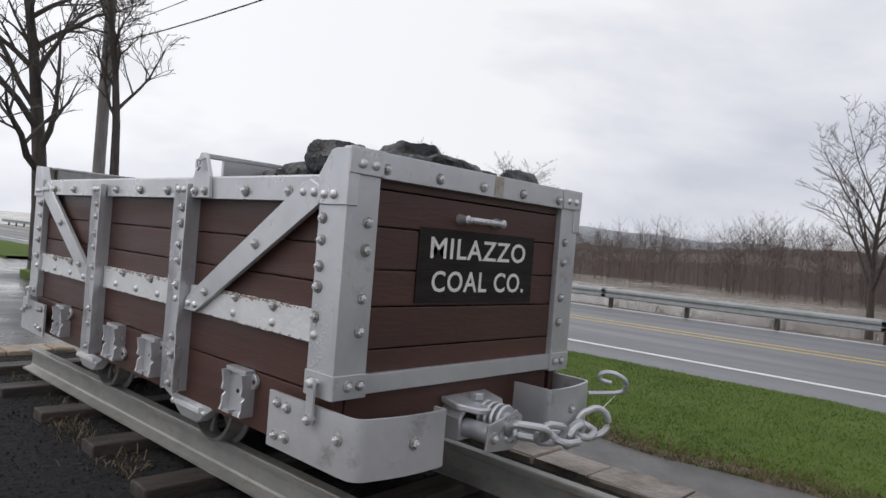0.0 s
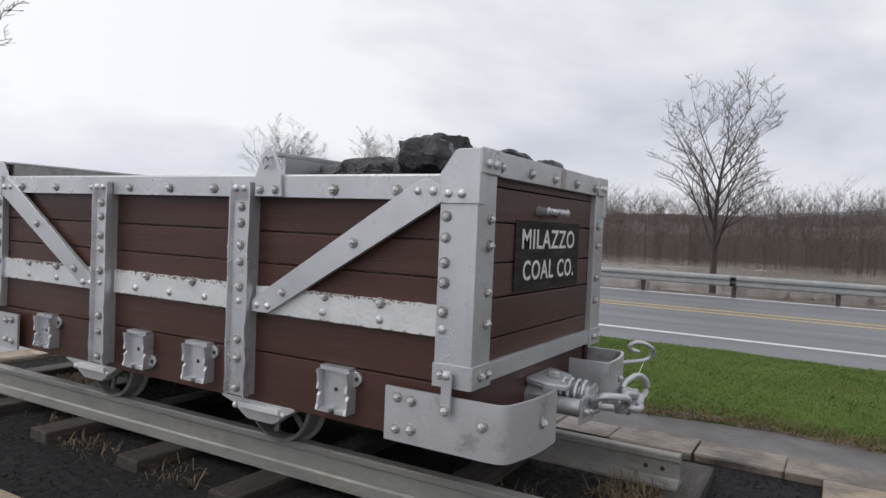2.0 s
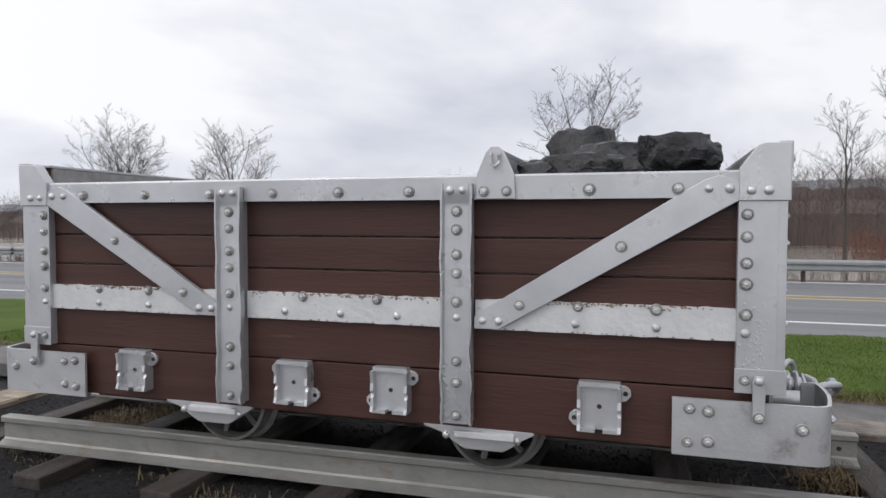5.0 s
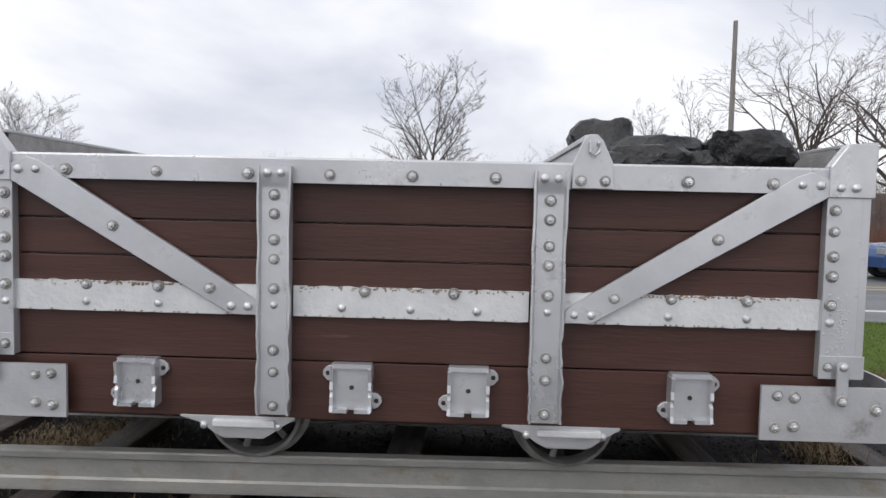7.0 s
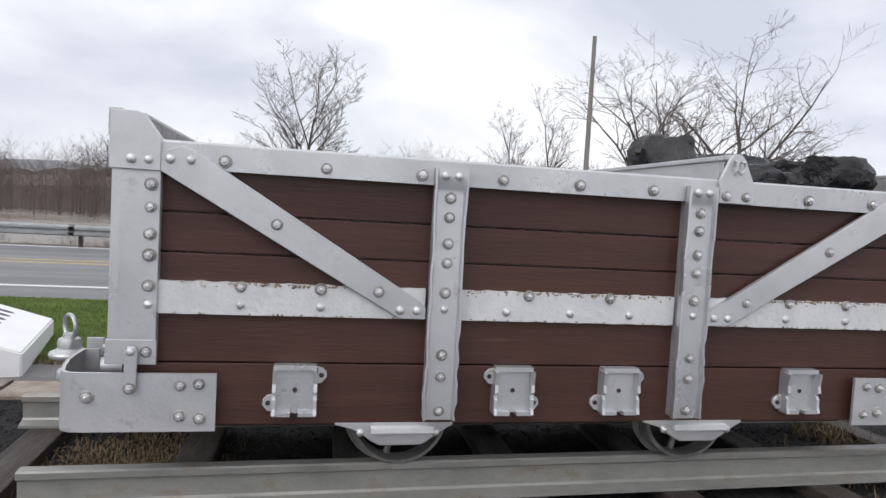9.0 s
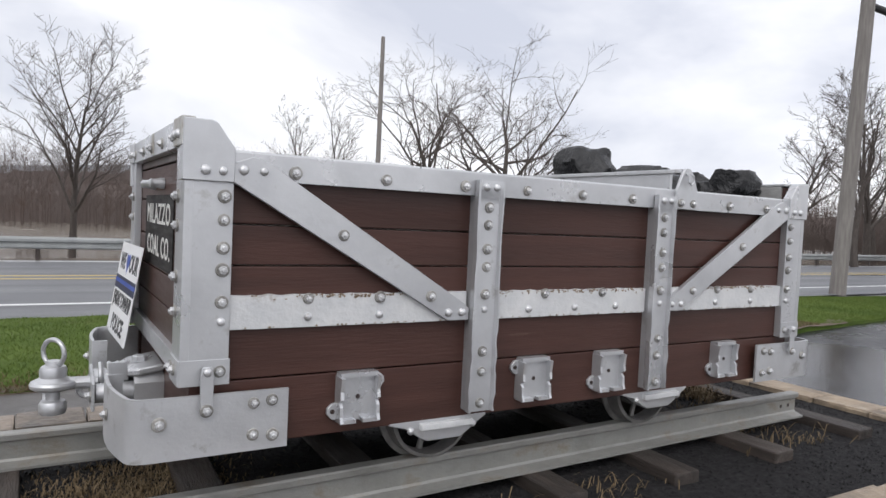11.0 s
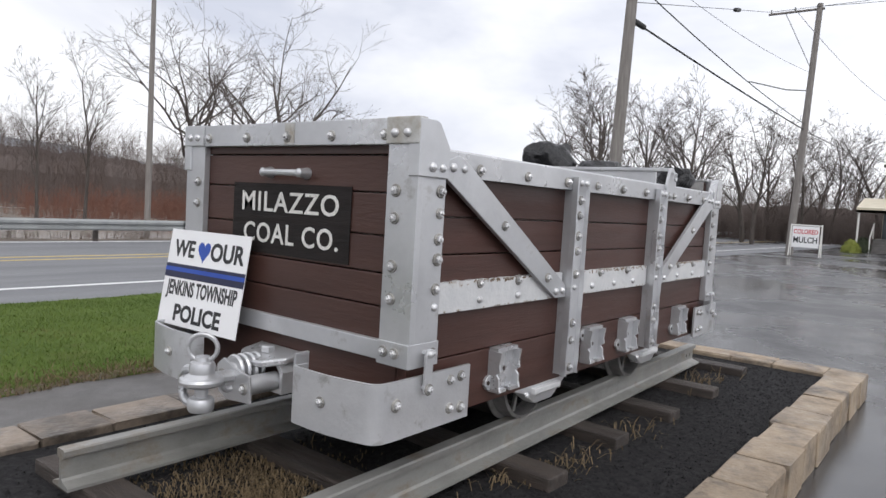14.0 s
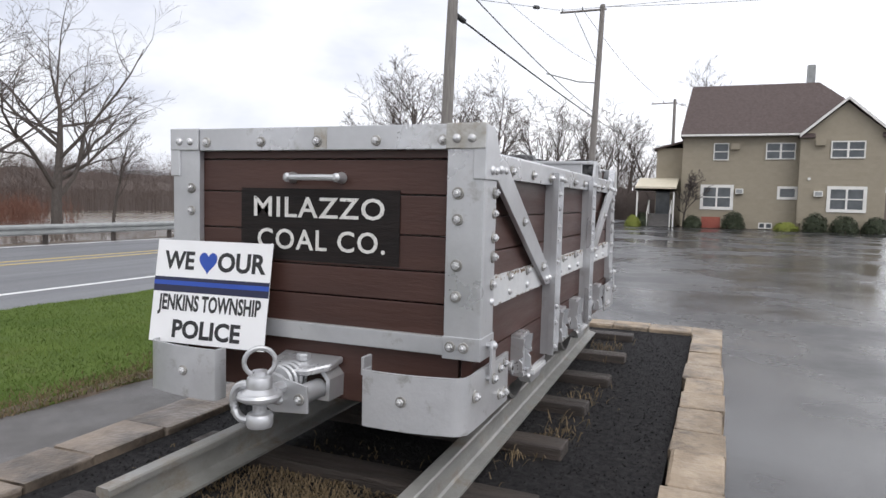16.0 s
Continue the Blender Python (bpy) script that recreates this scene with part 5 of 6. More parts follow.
def coupler(q):
    """The draw gear at one end: an open frame on the beam, a coil of rings, a roller and an end plate."""
    c = thing("draw_gear", (q * 1.69, 0.0, 0.62), "silver-painted cast draw gear on the end beam", "coupler", "draw gear")

    def P(x, y, z):
        return (q * x, y, z)

    outer = [(-0.125, 0.600), (-0.128, 0.690), (-0.085, 0.738), (0.105, 0.742), (0.155, 0.700), (0.155, 0.600)]
    inner = [(-0.108, 0.617), (-0.110, 0.684), (-0.076, 0.721), (0.096, 0.725), (0.137, 0.694), (0.137, 0.617)]
    fr = bmesh.new()
    loops = [[fr.verts.new((q * x, y, z)) for y, z in lp] for x, lp in ((1.686, outer), (1.80, outer), (1.80, inner), (1.686, inner))]
    for a, b in zip(loops, loops[1:] + loops[:1]):
        for k in range(6):
            fr.faces.new((a[k], a[(k + 1) % 6], b[(k + 1) % 6], b[k]))
    part("frame", fr, SILVER, c, "silver-painted open six-sided frame")
    top = prism([(q * 1.686, -0.125), (q * 1.785, -0.125), (q * 1.855, -0.055), (q * 1.865, 0.0), (q * 1.86, 0.085), (q * 1.80, 0.155), (q * 1.686, 0.165)], "z", 0.735, 0.762, 0.006)
    for w in top.verts:
        w.co.z -= 0.22 * max(abs(w.co.x) - 1.72, 0)
    cast = part("top_casting", top, SILVER, c, "flat silver-painted casting with a clipped nose")
    part("nut", lathe([(0.030, 0.0), (0.030, 0.022), (0.024, 0.027)], P(1.765, 0.02, 0.750), "z", 6), SILVER, cast)
    
    part("core", lathe([(0.0, 0.0), (0.036, 0.0), (0.036, q * 0.15), (0.0, q * 0.15)], P(1.79, 0.035, 0.690), "x", 16), SILVER, c, "", True)
    for x in (1.815, 1.848, 1.881, 1.914):
        part("spring_ring", lathe([(0.034, -0.010), (0.060, -0.009), (0.065, 0.0), (0.060, 0.009), (0.034, 0.010)], P(x, 0.035, 0.690), "x", 24), SILVER, c, "silver-painted ring", True)
    part("roller", lathe([(0.0, 0.0), (0.036, 0.0), (0.039, q * 0.006), (0.039, q * 0.150), (0.036, q * 0.156), (0.0, q * 0.156)], P(1.785, -0.070, 0.648), "x", 22), SILVER, c, "", True)
    plate = part("end_plate", prism([(-0.125, 0.590), (0.03, 0.578), (0.085, 0.600), (0.10, 0.710), (0.06, 0.742), (-0.02, 0.712), (-0.120, 0.698)], "x", q * 1.942, q * 1.954, 0.002), SILVER, c)
    bolt(plate, P(1.954, -0.085, 0.642), "+x" if q > 0 else "-x")
    bolt(plate, P(1.954, 0.060, 0.675), "+x" if q > 0 else "-x")
    part("eye", tube(bmesh.new(), [P(1.965 + 0.03 * math.cos(a), 0.0, 0.655 + 0.03 * math.sin(a)) for a in [k * math.pi / 8 for k in range(16)]], 0.012, 8, True), SILVER, c, "", True)
    return c


coupler(1)
coupler(-1)


def link_pts(c, along, up, a, b, n=18):
    """A rounded link: half length a, half width b."""
    c, along, up = Vector(c), Vector(along).normalized(), Vector(up).normalized()
    pts = []
    for k in range(n):
        t = 2 * math.pi * k / n
        cx, sx = math.cos(t), math.sin(t)
        pts.append(c + along * (a - b) * (1 if cx > 0.01 else -1 if cx < -0.01 else 0) + along * b * cx + up * b * sx)
    return pts


def chain():
    ch = thing("chain", (2.05, 0.05, 0.60), "heavy silver-painted chain hanging from the draw gear", "chain")
    spec = [((2.035, 0.035, 0.672), (0.8, 0.75, -0.1), (0.3, -0.4, 0.5), 0.080, 0.046), ((2.070, 0.145, 0.655), (0.1, 0.95, -0.2), (0.5, 0.1, 1), 0.078, 0.044), ((2.060, 0.265, 0.620), (-0.1, 1.0, -0.12), (1, 0.1, -0.3), 0.082, 0.046),
            ((2.035, 0.385, 0.605), (-0.2, 1.0, 0.0), (0.3, 0.1, 1), 0.080, 0.045), ((2.005, 0.505, 0.603), (-0.25, 1.0, 0.05), (1, 0.2, -0.4), 0.080, 0.045), ((1.985, 0.622, 0.615), (0.5, 0.7, 0.35), (-0.25, -0.3, 1), 0.080, 0.064)]
    for c, al, up, a, b in spec:
        al = Vector(al).normalized()
        up = Vector(up)
        up = (up - al * up.dot(al)).normalized()
        part("link", tube(bmesh.new(), link_pts(c, al, up, a, b), 0.0160, 9, True), SILVER, ch, "", True)
    hk = thing("chain_hook", (1.93, 0.80, 0.72), "open silver-painted hook on the bumper, tied to the chain", "hook")
    curl = [(1.880, 0.735, 0.722), (1.896, 0.765, 0.723), (1.935, 0.825, 0.725), (1.968, 0.871, 0.729), (1.995, 0.885, 0.745), (2.010, 0.878, 0.775), (2.004, 0.865, 0.802), (1.982, 0.845, 0.820), (1.955, 0.830, 0.829), (1.925, 0.815, 0.828),
            (1.903, 0.803, 0.815), (1.898, 0.805, 0.797), (1.908, 0.818, 0.783), (1.939, 0.849, 0.774)]
    fine = []
    for k in range(len(curl) - 1):
        p0, p1, p2, p3 = (Vector(curl[min(max(k + d, 0), len(curl) - 1)]) for d in (-1, 0, 1, 2))
        for u in (0.0, 0.33, 0.67):
            fine.append(0.5 * (2 * p1 + (p2 - p0) * u + (2 * p0 - 5 * p1 + 4 * p2 - p3) * u * u + (3 * p1 - p0 - 3 * p2 + p3) * u ** 3))
    fine.append(Vector(curl[-1]))
    part("hook", tube(bmesh.new(), fine, 0.0115, 9), SILVER, hk, "", True)
    part("tie_wire", tube(bmesh.new(), [(1.966, 0.866, 0.722), (1.967, 0.708, 0.655)], 0.002, 5), SIGN_WHITE, hk, "thin white tie wire")


chain()


def swivel():
    c0 = Vector((-2.085, 0.0, 0.565))
    s = thing("swivel_shackle", c0, "silver-painted swivel shackle with a ring on the draw gear", "shackle")
    part("pin", lathe([(0.0, 0.0), (0.046, 0.0), (0.05, 0.012), (0.05, 0.04), (0.044, 0.05), (0.026, 0.055), (0.026, 0.09), (0.055, 0.095), (0.072, 0.112), (0.072, 0.128), (0.055, 0.142), (0.048, 0.148), (0.050, 0.175), (0.044, 0.19), (0.03, 0.196), (0.028, 0.212), (0.012, 0.216)], c0, "z", 26), SILVER, s, "", True)
    part("collar", tube(bmesh.new(), [c0 + Vector((0.068 * math.cos(a), 0.068 * math.sin(a), 0.118)) for a in [k * math.pi / 12 for k in range(24)]], 0.017, 9, True), SILVER, s, "", True)
    part("ring", tube(bmesh.new(), [c0 + Vector((-0.036 * math.cos(a), 0.044 * math.cos(a), 0.245 + 0.052 * math.sin(a))) for a in [k * math.pi / 14 for k in range(28)]], 0.0095, 8, True), SILVER, s, "", True)
    bow = [c0 + Vector((-0.02, 0.05 + 0.055 * math.sin(a), 0.09 + 0.068 * math.cos(a))) for a in [radians(d) for d in range(0, 181, 15)]]
    part("bow", tube(bmesh.new(), [c0 + Vector((0, 0.03, 0.158))] + bow + [c0 + Vector((0, 0.02, 0.022))], 0.0165, 9), SILVER, s, "", True)
    bm = bmesh.new()
    tube(bm, [c0 + Vector((0.04, 0.0, 0.118)), c0 + Vector((0.16, -0.005, 0.115))], 0.026, 10)
    part("eye_bolt", bm, SILVER, s)


swivel()


# ------------------------------------------------------------ yard sign leaning on the end
def yard_sign():
    bl, br = Vector((-1.835, 0.797, 0.768)), Vector((-1.814, 0.188, 0.772))
    along = (br - bl).normalized()
    top = Vector((-1.752, 0.487, 1.222)) - (bl + br) / 2
    up = (top - along * top.dot(along)).normalized()
    out = along.cross(up).normalized()
    mid = (bl + br) / 2 + up * 0.2285
    m = Matrix(((along.x, up.x, out.x, mid.x), (along.y, up.y, out.y, mid.y), (along.z, up.z, out.z, mid.z), (0, 0, 0, 1)))
    s = thing("yard_sign", (bl + br) / 2, "white corrugated plastic yard sign leaning on the car end", "sign")

    def flat(pts, d0, d1, name, mat_, parent):
        bm = prism(pts, "z", d0, d1)
        bmesh.ops.transform(bm, matrix=m, verts=bm.verts)
        return part(name, bm, mat_, parent)

    pn = flat([(-0.305, -0.2285), (0.305, -0.2285), (0.305, 0.2285), (-0.305, 0.2285)], -0.004, 0.0, "panel", SIGN_WHITE, s)
    flat([(-0.305, -0.004), (0.305, -0.004), (0.305, 0.062), (-0.305, 0.062)], 0.0, 0.001, "stripe", SIGN_NAVY, pn)
    flat([(-0.305, 0.026), (0.305, 0.026), (0.305, 0.046), (-0.305, 0.046)], 0.001, 0.0016, "stripe", SIGN_BLUE, pn)
    heart = []
    for k in range(28):
        a = 2 * math.pi * k / 28
        heart.append((-0.022 + 0.0030 * 16 * math.sin(a) ** 3, 0.137 + 0.0034 * (13 * math.cos(a) - 5 * math.cos(2 * a) - 2 * math.cos(3 * a) - math.cos(4 * a))))
    flat(heart, 0.0, 0.001, "heart", SIGN_BLUE, pn)
    text_mesh("WE", 0.165, 0.082, SIGN_BLACK, m @ pose(-0.178, 0.138, 0), pn, 0.032, 0.001)
    text_mesh("OUR", 0.25, 0.088, SIGN_BLACK, m @ pose(0.155, 0.138, 0), pn, 0.032, 0.001)
    text_mesh("JENKINS TOWNSHIP", 0.545, 0.094, SIGN_BLACK, m @ pose(0.0, -0.061, 0), pn, 0.03, 0.001)
    text_mesh("POLICE", 0.36, 0.082, SIGN_BLACK, m @ pose(0.0, -0.166, 0), pn, 0.034, 0.001)


yard_sign()


# ------------------------------------------------------------ coal
def lump(at, sx, sy, sz, seed, rz=0.0, label="rough black lump of coal on the heap", chunky=0.26):
    bm = bmesh.new()
    bmesh.ops.create_icosphere(bm, subdivisions=4, radius=1.0)
    rnd = random.Random(seed)
    o = Vector((rnd.uniform(0, 50), rnd.uniform(0, 50), rnd.uniform(0, 50)))
    cuts = [(Vector((rnd.gauss(0, 1), rnd.gauss(0, 1), rnd.gauss(0, 0.6))).normalized(), rnd.uniform(0.62, 0.86)) for _ in range(9)]
    cuts += [(Vector((0, 0, 1)), 0.62), (Vector((0, 0, -1)), 0.6)]
    for v in bm.verts:
        p = v.co.copy()
        for n, d in cuts:
            k = p.dot(n) - d
            if k > 0:
                p -= n * k * 0.92
        p *= 1 + chunky * 0.5 * noise.noise(p * 2.2 + o) + 0.085 * noise.noise(p * 5 + o) + 0.04 * noise.noise(p * 14 + o)
        v.co = p
    m = Matrix.Translation(at) @ pose(0, 0, 0, 0, 0, rz) @ Matrix.Diagonal((sx / 1.45, sy / 1.45, sz / 1.2, 1))
    bmesh.ops.transform(bm, matrix=m, verts=bm.verts)
    ob = part("coal_lump", bm, COAL, None, "", True)
    return tagged(ob, label, "coal", "coal lumps")


bed = bmesh.new()
gx, gy = 30, 42
vs = [[bed.verts.new((0.695 + 0.955 * i / gx, -0.65 + 1.30 * j / gy, 1.56 + 0.10 * noise.noise((i * 0.35, j * 0.35, 1)) + 0.05 * noise.noise((i * 0.9, j * 0.9, 2)))) for j in range(gy + 1)] for i in range(gx + 1)]
for i in range(gx):
    for j in range(gy):
        bed.faces.new((vs[i][j], vs[i + 1][j], vs[i + 1][j + 1], vs[i][j + 1]))
tagged(part("coal_heap", bed, COAL), "heap of small black coal filling one end of the car", "coal", "", "stuff")
lump((0.93, 0.27, 1.77), 0.32, 0.30, 0.27, 3, 10)
lump((1.36, -0.50, 1.685), 0.27, 0.22, 0.17, 7, -8)
lump((1.12, -0.02, 1.69), 0.34, 0.32, 0.20, 12, 30)
lump((1.00, -0.34, 1.64), 0.32, 0.24, 0.16, 15, 0)
lump((1.42, 0.02, 1.695), 0.28, 0.40, 0.17, 18, 5)
lump((1.46, 0.55, 1.725), 0.18, 0.24, 0.14, 22, 0, "small flat black lump of coal on the heap")
lump((1.22, 0.40, 1.68), 0.32, 0.28, 0.20, 26, 60)
lump((0.82, -0.12, 1.645), 0.22, 0.2, 0.15, 31, 15)
lump((0.80, -0.42, 1.628), 0.15, 0.16, 0.12, 35, 40)
lump((1.22, -0.36, 1.63), 0.2, 0.2, 0.14, 33, 15)


# ------------------------------------------------------------ track bed
tagged(part("ground_bed", block(-2.92, 2.86, -1.378, 1.06, 0.0, 0.165), BALLAST), "black cinder bed inside the edging stones", "ground", "", "structure")


def cinders():
    verts, faces = [], []
    rnd = random.Random(5)
    for _ in range(9000):
        x, y = rnd.uniform(-2.9, 2.84), rnd.uniform(-1.36, 1.04)
        r = rnd.uniform(0.004, 0.013)
        k = len(verts)
        a = rnd.uniform(0, 6.28)
        for i in range(3):
            verts.append((x + r * math.cos(a + i * 2.1), y + r * math.sin(a + i * 2.1), 0.163))
        verts.append((x + rnd.gauss(0, r * 0.3), y + rnd.gauss(0, r * 0.3), 0.165 + r * rnd.uniform(0.5, 1.1)))
        faces += [(k, k + 1, k + 3), (k + 1, k + 2, k + 3), (k + 2, k, k + 3)]
    tagged(soup("cinder_gravel", verts, faces, BALLAST), "fine black cinder gravel on the track bed", "gravel", "", "stuff")


cinders()


def track_rail(y, x0, x1, label, swing=0.0):
    r = thing("rail", ((x0 + x1) / 2, y, 0.225), label, "rail", "rails")
    prof = [(y - 0.068, 0.225), (y + 0.068, 0.225), (y + 0.068, 0.237), (y + 0.018, 0.252), (y + 0.010, 0.262), (y + 0.010, 0.338), (y + 0.031, 0.350), (y + 0.032, 0.374), (y + 0.026, 0.380),
            (y - 0.026, 0.380), (y - 0.032, 0.374), (y - 0.031, 0.350), (y - 0.010, 0.338), (y - 0.010, 0.262), (y - 0.018, 0.252), (y - 0.068, 0.237)]
    part("rail_bar", prism(prof, "x", x0, x1), RAIL_STEEL, r)
    for x in (x1 - 0.08, x1 - 0.16):
        part("bolt_hole", lathe([(0.012, -0.0115), (0.012, 0.0115)], (x, y, 0.30), "y", 10), WOOD_DARK, r, "dark bolt hole")
    r.rotation_euler = (0, 0, radians(swing))


track_rail(-0.535, -2.07, 2.18, "silver-painted weathered steel rail under the car", 1.3)
track_rail(0.42, -2.42, 2.27, "silver-painted weathered steel rail under the car")
tie = None
for k, x in enumerate((2.30, 1.39, 0.65, -0.07, -0.80, -1.52, -2.28)):
    if tie is None:
        tie = part("railway_tie", block(-0.085, 0.085, -0.92, 0.80, 0.0, 0.11, 0.012), TIE_WOOD)
        tagged(tie, "weathered dark wooden tie half sunk in cinders", "railway tie", "railway ties")
        t_ = tie
    else:
        t_ = copy_thing(tie, Matrix())
    t_.matrix_basis = pose(x, random.uniform(-0.02, 0.04), 0.115, 0, 0, random.uniform(-2, 2))


def stone_row(name, along, a, b, c0, c1, n, label, material=SAND_STONE):
    row = thing(name, ((a + b) / 2, (c0 + c1) / 2, 0.0) if along == "x" else ((c0 + c1) / 2, (a + b) / 2, 0.0), label, "edging", "", "structure")
    rnd = random.Random(name + str(a) + str(c0))
    cuts = [a]
    for k in range(1, n):
        cuts.append(a + (b - a) * (k + rnd.uniform(-0.16, 0.16)) / n)
    cuts.append(b)
    for u, v in zip(cuts, cuts[1:]):
        d0, d1, top = rnd.uniform(-0.012, 0.012), rnd.uniform(-0.02, 0.02), 0.205 + rnd.uniform(-0.007, 0.008)
        if along == "x":
            bm = block(u + 0.004, v - 0.004, c0 + d0, c1 + d1, -0.02, top, 0.012)
        else:
            bm = block(c0 + d0, c1 + d1, u + 0.004, v - 0.004, -0.02, top, 0.012)
        for w in bm.verts:
            w.co += Vector((rnd.gauss(0, 0.003), rnd.gauss(0, 0.003), rnd.gauss(0, 0.002)))
        part("stone", bm, material, row)


stone_row("kerb", "x", -3.22, 3.16, -1.645, -1.382, 15, "tan block stones edging the track bed along the lot")
stone_row("kerb", "x", -3.22, 3.16, 1.065, 1.355, 14, "damp brown block stones edging the track bed along the strip", DAMP_STONE)
stone_row("kerb", "y", -1.378, 1.06, 2.862, 3.155, 6, "tan block stones closing the end of the track bed")
stone_row("kerb", "y", -1.378, 1.06, -3.215, -2.925, 6, "tan block stones closing the end of the track bed")


def tuft(cx, cy, rx, ry, n, h, label, seed):
    rnd = random.Random(seed)
    verts, faces = [], []
    for _ in range(n):
        x, y = cx + rnd.gauss(0, rx), cy + rnd.gauss(0, ry)
        z = 0.165
        l, a = h * rnd.uniform(0.5, 1.4), rnd.uniform(0, 6.28)
        flat = rnd.uniform(0.3, 1.6)
        tip = (x + l * flat * math.cos(a), y + l * flat * math.sin(a), z + l * rnd.uniform(0.1, 0.8))
        midp = (x + l * flat * 0.5 * math.cos(a), y + l * flat * 0.5 * math.sin(a), z + l * rnd.uniform(0.3, 0.8))
        w = 0.0025
        px, py = -math.sin(a) * w, math.cos(a) * w
        k = len(verts)
        verts += [(x - px, y - py, z - 0.01), (x + px, y + py, z - 0.01), (midp[0] + px, midp[1] + py, midp[2]), (midp[0] - px, midp[1] - py, midp[2]), tip]
        faces += [(k, k + 1, k + 2, k + 3), (k + 3, k + 2, k + 4)]
    tagged(soup("dry_grass_tuft", verts, faces, DRY_GRASS), label, "dry grass", "", "stuff")


tuft(-1.75, 0.05, 0.20, 0.28, 2600, 0.032, "flattened tan dry grass between the rails", 1)
tuft(-1.95, -0.15, 0.15, 0.2, 1300, 0.032, "flattened tan dry grass between the rails", 9)
tuft(0.15, -0.82, 0.16, 0.07, 70, 0.06, "sparse dry grass stalks beside a tie", 2)
tuft(-0.55, -0.80, 0.14, 0.06, 90, 0.06, "sparse dry grass stalks beside a tie", 3)
tuft(1.75, -0.72, 0.22, 0.06, 80, 0.07, "sparse dry grass stalks beside the rail", 4)
tuft(2.12, 0.22, 0.08, 0.10, 300, 0.12, "dry grass tuft at the rail end", 5)
tuft(1.75, -0.25, 0.2, 0.15, 300, 0.08, "dry grass between the rails", 6)
tuft(-0.95, -0.70, 0.10, 0.05, 50, 0.06, "sparse dry grass stalks beside the rail", 7)


# ------------------------------------------------------------ white box on the strip beyond the car
def louvred_box():
    c2, c1 = Vector((-2.92, 1.75, 0.29)), Vector((-3.17, 3.10, 0.29))
    u = (c1 - c2).normalized()
    v = Vector((-u.y, u.x, 0.33)).normalized()
    n = u.cross(v).normalized()
    n = n if n.z > 0 else -n
    w = (c1 - c2).length
    s = thing("louvred_box", (-3.4, 2.4, 0.12), "white sloped metal box with dark louvre slots on the verge", "box")
    c4, c3 = c2 + v * 1.0, c1 + v * 1.0
    bm = bmesh.new()
    top = [bm.verts.new(p) for p in (c2, c1, c3, c4)]
    bot = [bm.verts.new((p.x, p.y, 0.10)) for p in (c2, c1, c3, c4)]
    bm.faces.new(top)
    bm.faces.new(bot[::-1])
    for k in range(4):
        bm.faces.new((top[k], bot[k], bot[(k + 1) % 4], top[(k + 1) % 4]))
    bmesh.ops.bevel(bm, geom=list(bm.edges), offset=0.012, segments=2, affect="EDGES")
    part("cover", bm, SIGN_WHITE, s)
    for k in range(7):
        a = c2 + u * (0.22 + k * 0.155) + v * 0.30
        bm = bmesh.new()
        m = Matrix(((v.x, u.x, n.x, a.x), (v.y, u.y, n.y, a.y), (v.z, u.z, n.z, a.z), (0, 0, 0, 1)))
        prism([(0, -0.03), (0.55, -0.03), (0.58, 0.0), (0.55, 0.03), (0, 0.03), (-0.03, 0)], "z", -0.01, 0.003, 0.0, bm)
        bmesh.ops.transform(bm, matrix=m, verts=bm.verts)
        part("slot", bm, SIGN_NAVY, s, "dark slot")


louvred_box()


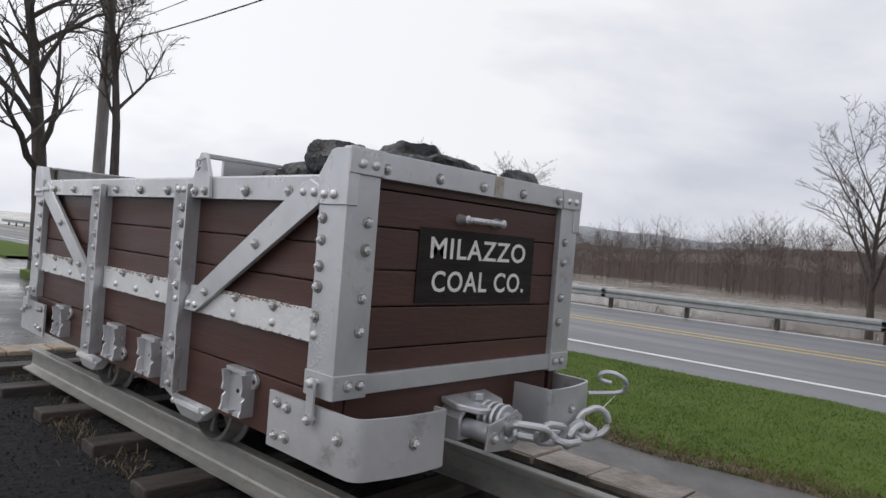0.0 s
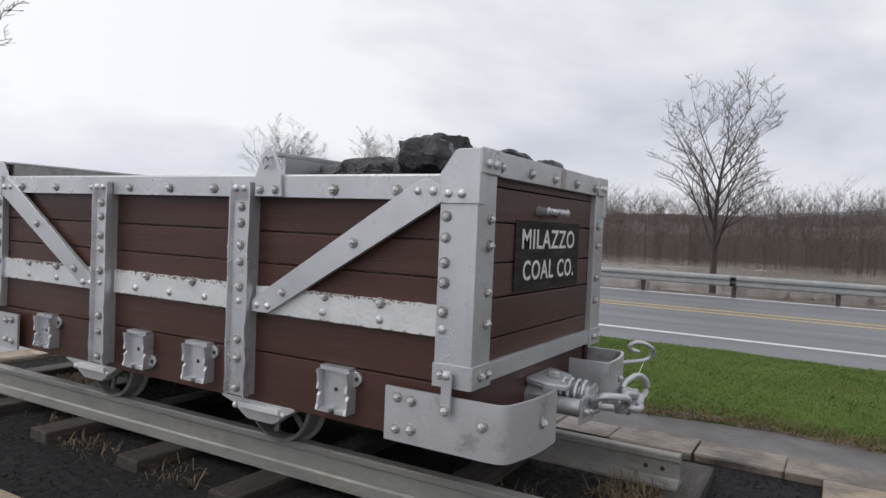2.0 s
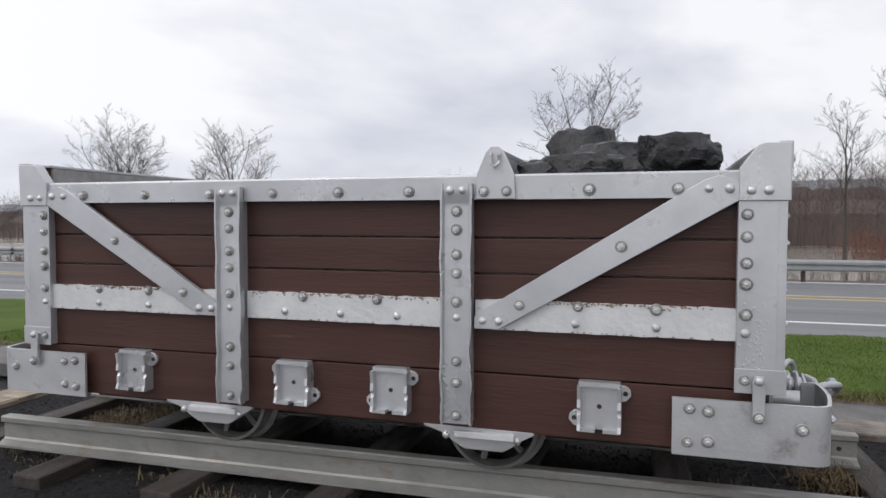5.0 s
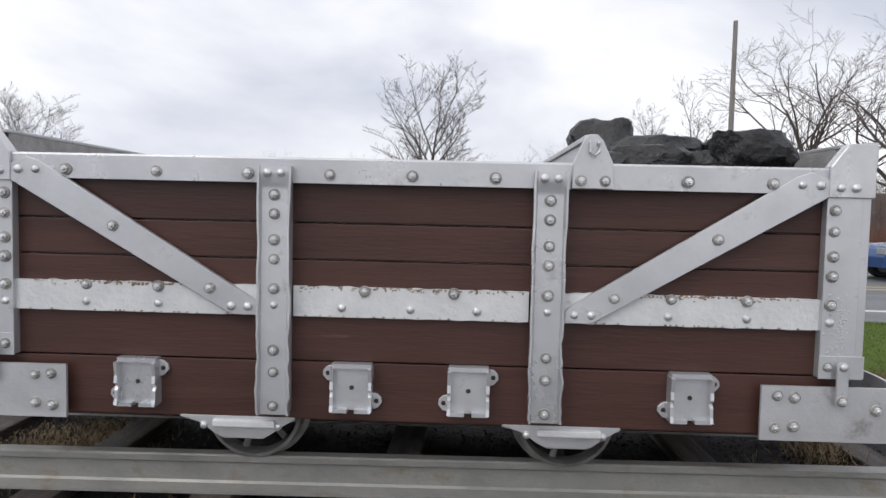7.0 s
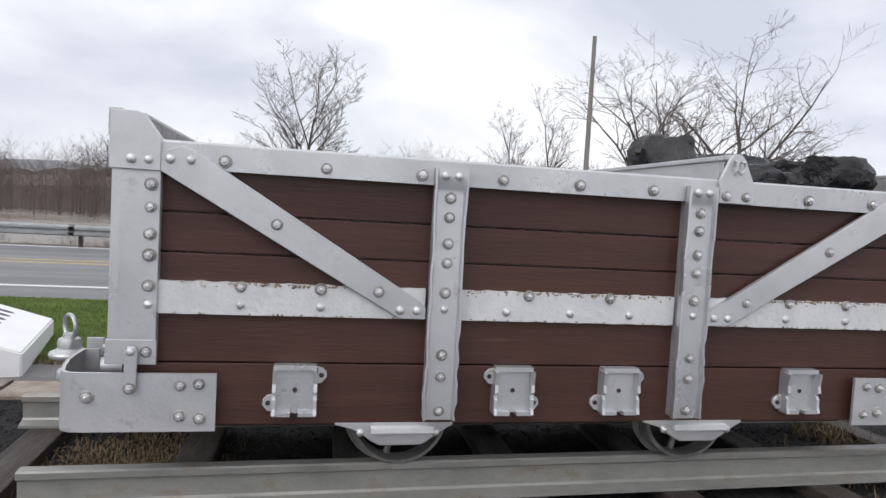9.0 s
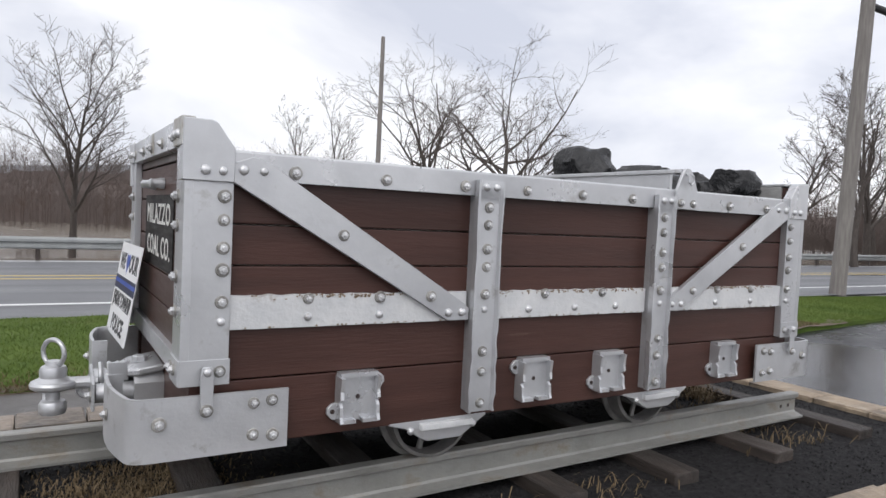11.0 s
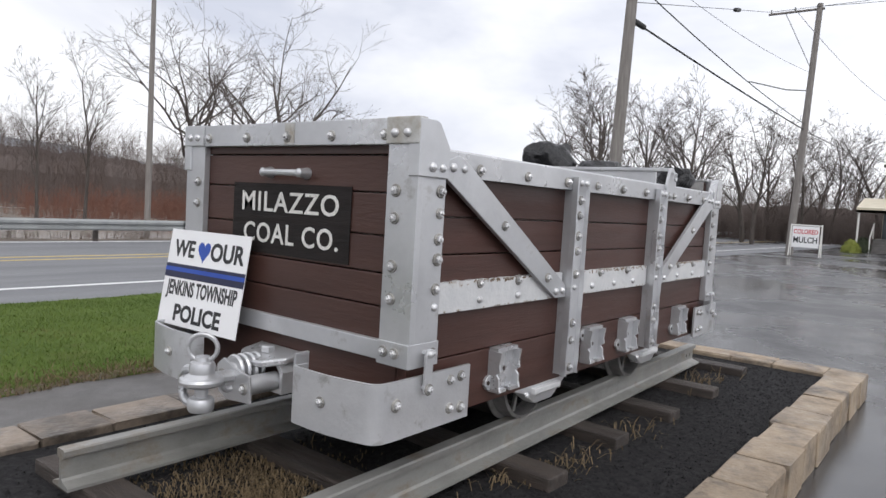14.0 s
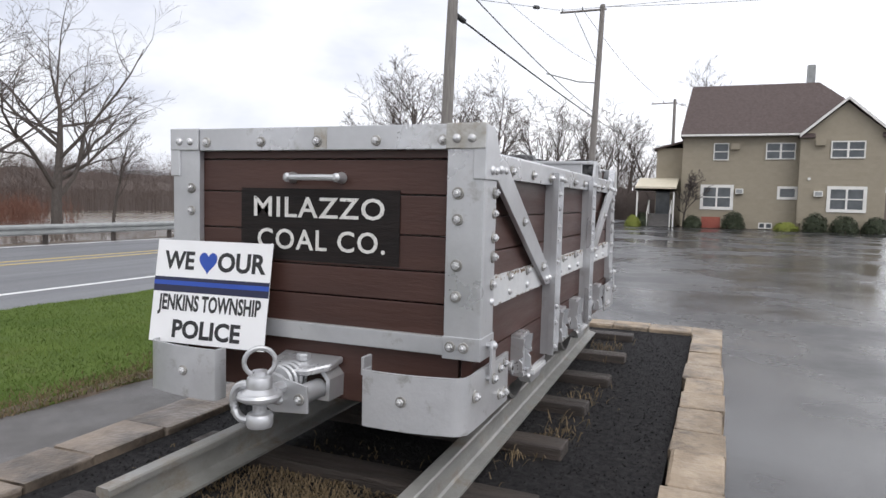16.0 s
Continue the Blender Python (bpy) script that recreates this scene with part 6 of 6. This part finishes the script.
# ------------------------------------------------------------ passing vehicle
def pickup():
    """A crew-cab pickup heading west: bonnet, cab, open bed."""
    o = Vector((120, 15.6, -0.188))
    v = thing("pickup_truck", o, "dark blue pickup truck driving past on the wet road", "pickup truck")

    def side(pts):
        return [(o.x + x, o.z + 0.84 * z) for x, z in pts]

    low = [(-2.85, 0.42), (-2.88, 0.78), (-2.80, 1.02), (-2.60, 1.10), (-1.45, 1.20), (2.80, 1.20), (2.86, 1.12), (2.86, 0.55), (2.70, 0.45), (2.28, 0.45), (2.20, 0.70), (2.0, 0.86), (1.62, 0.86), (1.42, 0.70), (1.34, 0.42),
           (-1.38, 0.40), (-1.46, 0.68), (-1.66, 0.86), (-2.04, 0.86), (-2.24, 0.68), (-2.32, 0.42)]
    body = part("body", prism(side(low), "y", o.y - 0.95, o.y + 0.95, 0.02), CAR_BLUE, v)
    cab = part("cab", prism(side([(-1.45, 1.20), (-0.72, 1.80), (-0.45, 1.87), (0.75, 1.87), (0.98, 1.80), (1.18, 1.20)]), "y", o.y - 0.84, o.y + 0.84, 0.04), CAR_BLUE, v)
    part("bed_floor", block(o.x + 1.2, o.x + 2.8, o.y - 0.78, o.y + 0.78, o.z + 1.009, o.z + 1.014), RUBBER, body, "black bed cover")
    for q in (-1, 1):
        part("side_window", prism(side([(-1.12, 1.26), (-0.66, 1.72), (-0.42, 1.78), (0.08, 1.78), (0.08, 1.26)]), "y", o.y + q * 0.835, o.y + q * 0.848), GLASS_DARK, cab)
        part("side_window", prism(side([(0.17, 1.26), (0.17, 1.78), (0.68, 1.78), (0.82, 1.70), (0.95, 1.26)]), "y", o.y + q * 0.835, o.y + q * 0.848), GLASS_DARK, cab)
        part("mirror", block(o.x - 1.15, o.x - 0.92, o.y + q * 0.84, o.y + q * 1.10, o.z + 1.03, o.z + 1.19, 0.03), RUBBER, cab)
        part("tail_lamp", block(o.x + 2.72, o.x + 2.88, o.y + q * 0.76, o.y + q * 0.962, o.z + 0.70, o.z + 0.95, 0.02), TAIL_RED, body, "red tail lamp")
        part("head_lamp", block(o.x - 2.88, o.x - 2.70, o.y + q * 0.6, o.y + q * 0.955, o.z + 0.72, o.z + 0.88, 0.02), GALV, body, "clear head lamp")
        part("door_handle", block(o.x - 0.08, o.x + 0.06, o.y + q * 0.95, o.y + q * 0.968, o.z + 0.88, o.z + 0.92, 0.005), GALV, body)
        for x in (-1.85, 1.81):
            w = part("wheel", lathe([(0.2, -0.13), (0.335, -0.13), (0.36, -0.09), (0.36, 0.09), (0.36, 0.13), (0.2, 0.13)], (o.x + x, o.y + q * 0.83, o.z + 0.345), "y", 24), RUBBER, v, "black tyre on a steel rim", True)
            part("rim", lathe([(0.0, -0.135), (0.2, -0.135), (0.23, -0.12), (0.23, 0.12), (0.2, 0.135), (0.0, 0.135)], (o.x + x, o.y + q * 0.83, o.z + 0.345), "y", 16), GALV, w)
    part("windscreen", prism(side([(-1.40, 1.255), (-0.76, 1.785), (-0.79, 1.81), (-1.44, 1.275)]), "y", o.y - 0.74, o.y + 0.74), GLASS_DARK, cab)
    part("bumper", block(o.x + 2.86, o.x + 2.95, o.y - 0.9, o.y + 0.9, o.z + 0.48, o.z + 0.66, 0.02), GALV, body, "grey rear bumper")
    return v


passing = pickup()


def motions():
    rows = []
    for k in range(17):
        rows.append((float(k), pose(-8.45 - 15.0 * (k - 8.5), 15.6, -0.188)))
    walk(passing, rows)


motions()
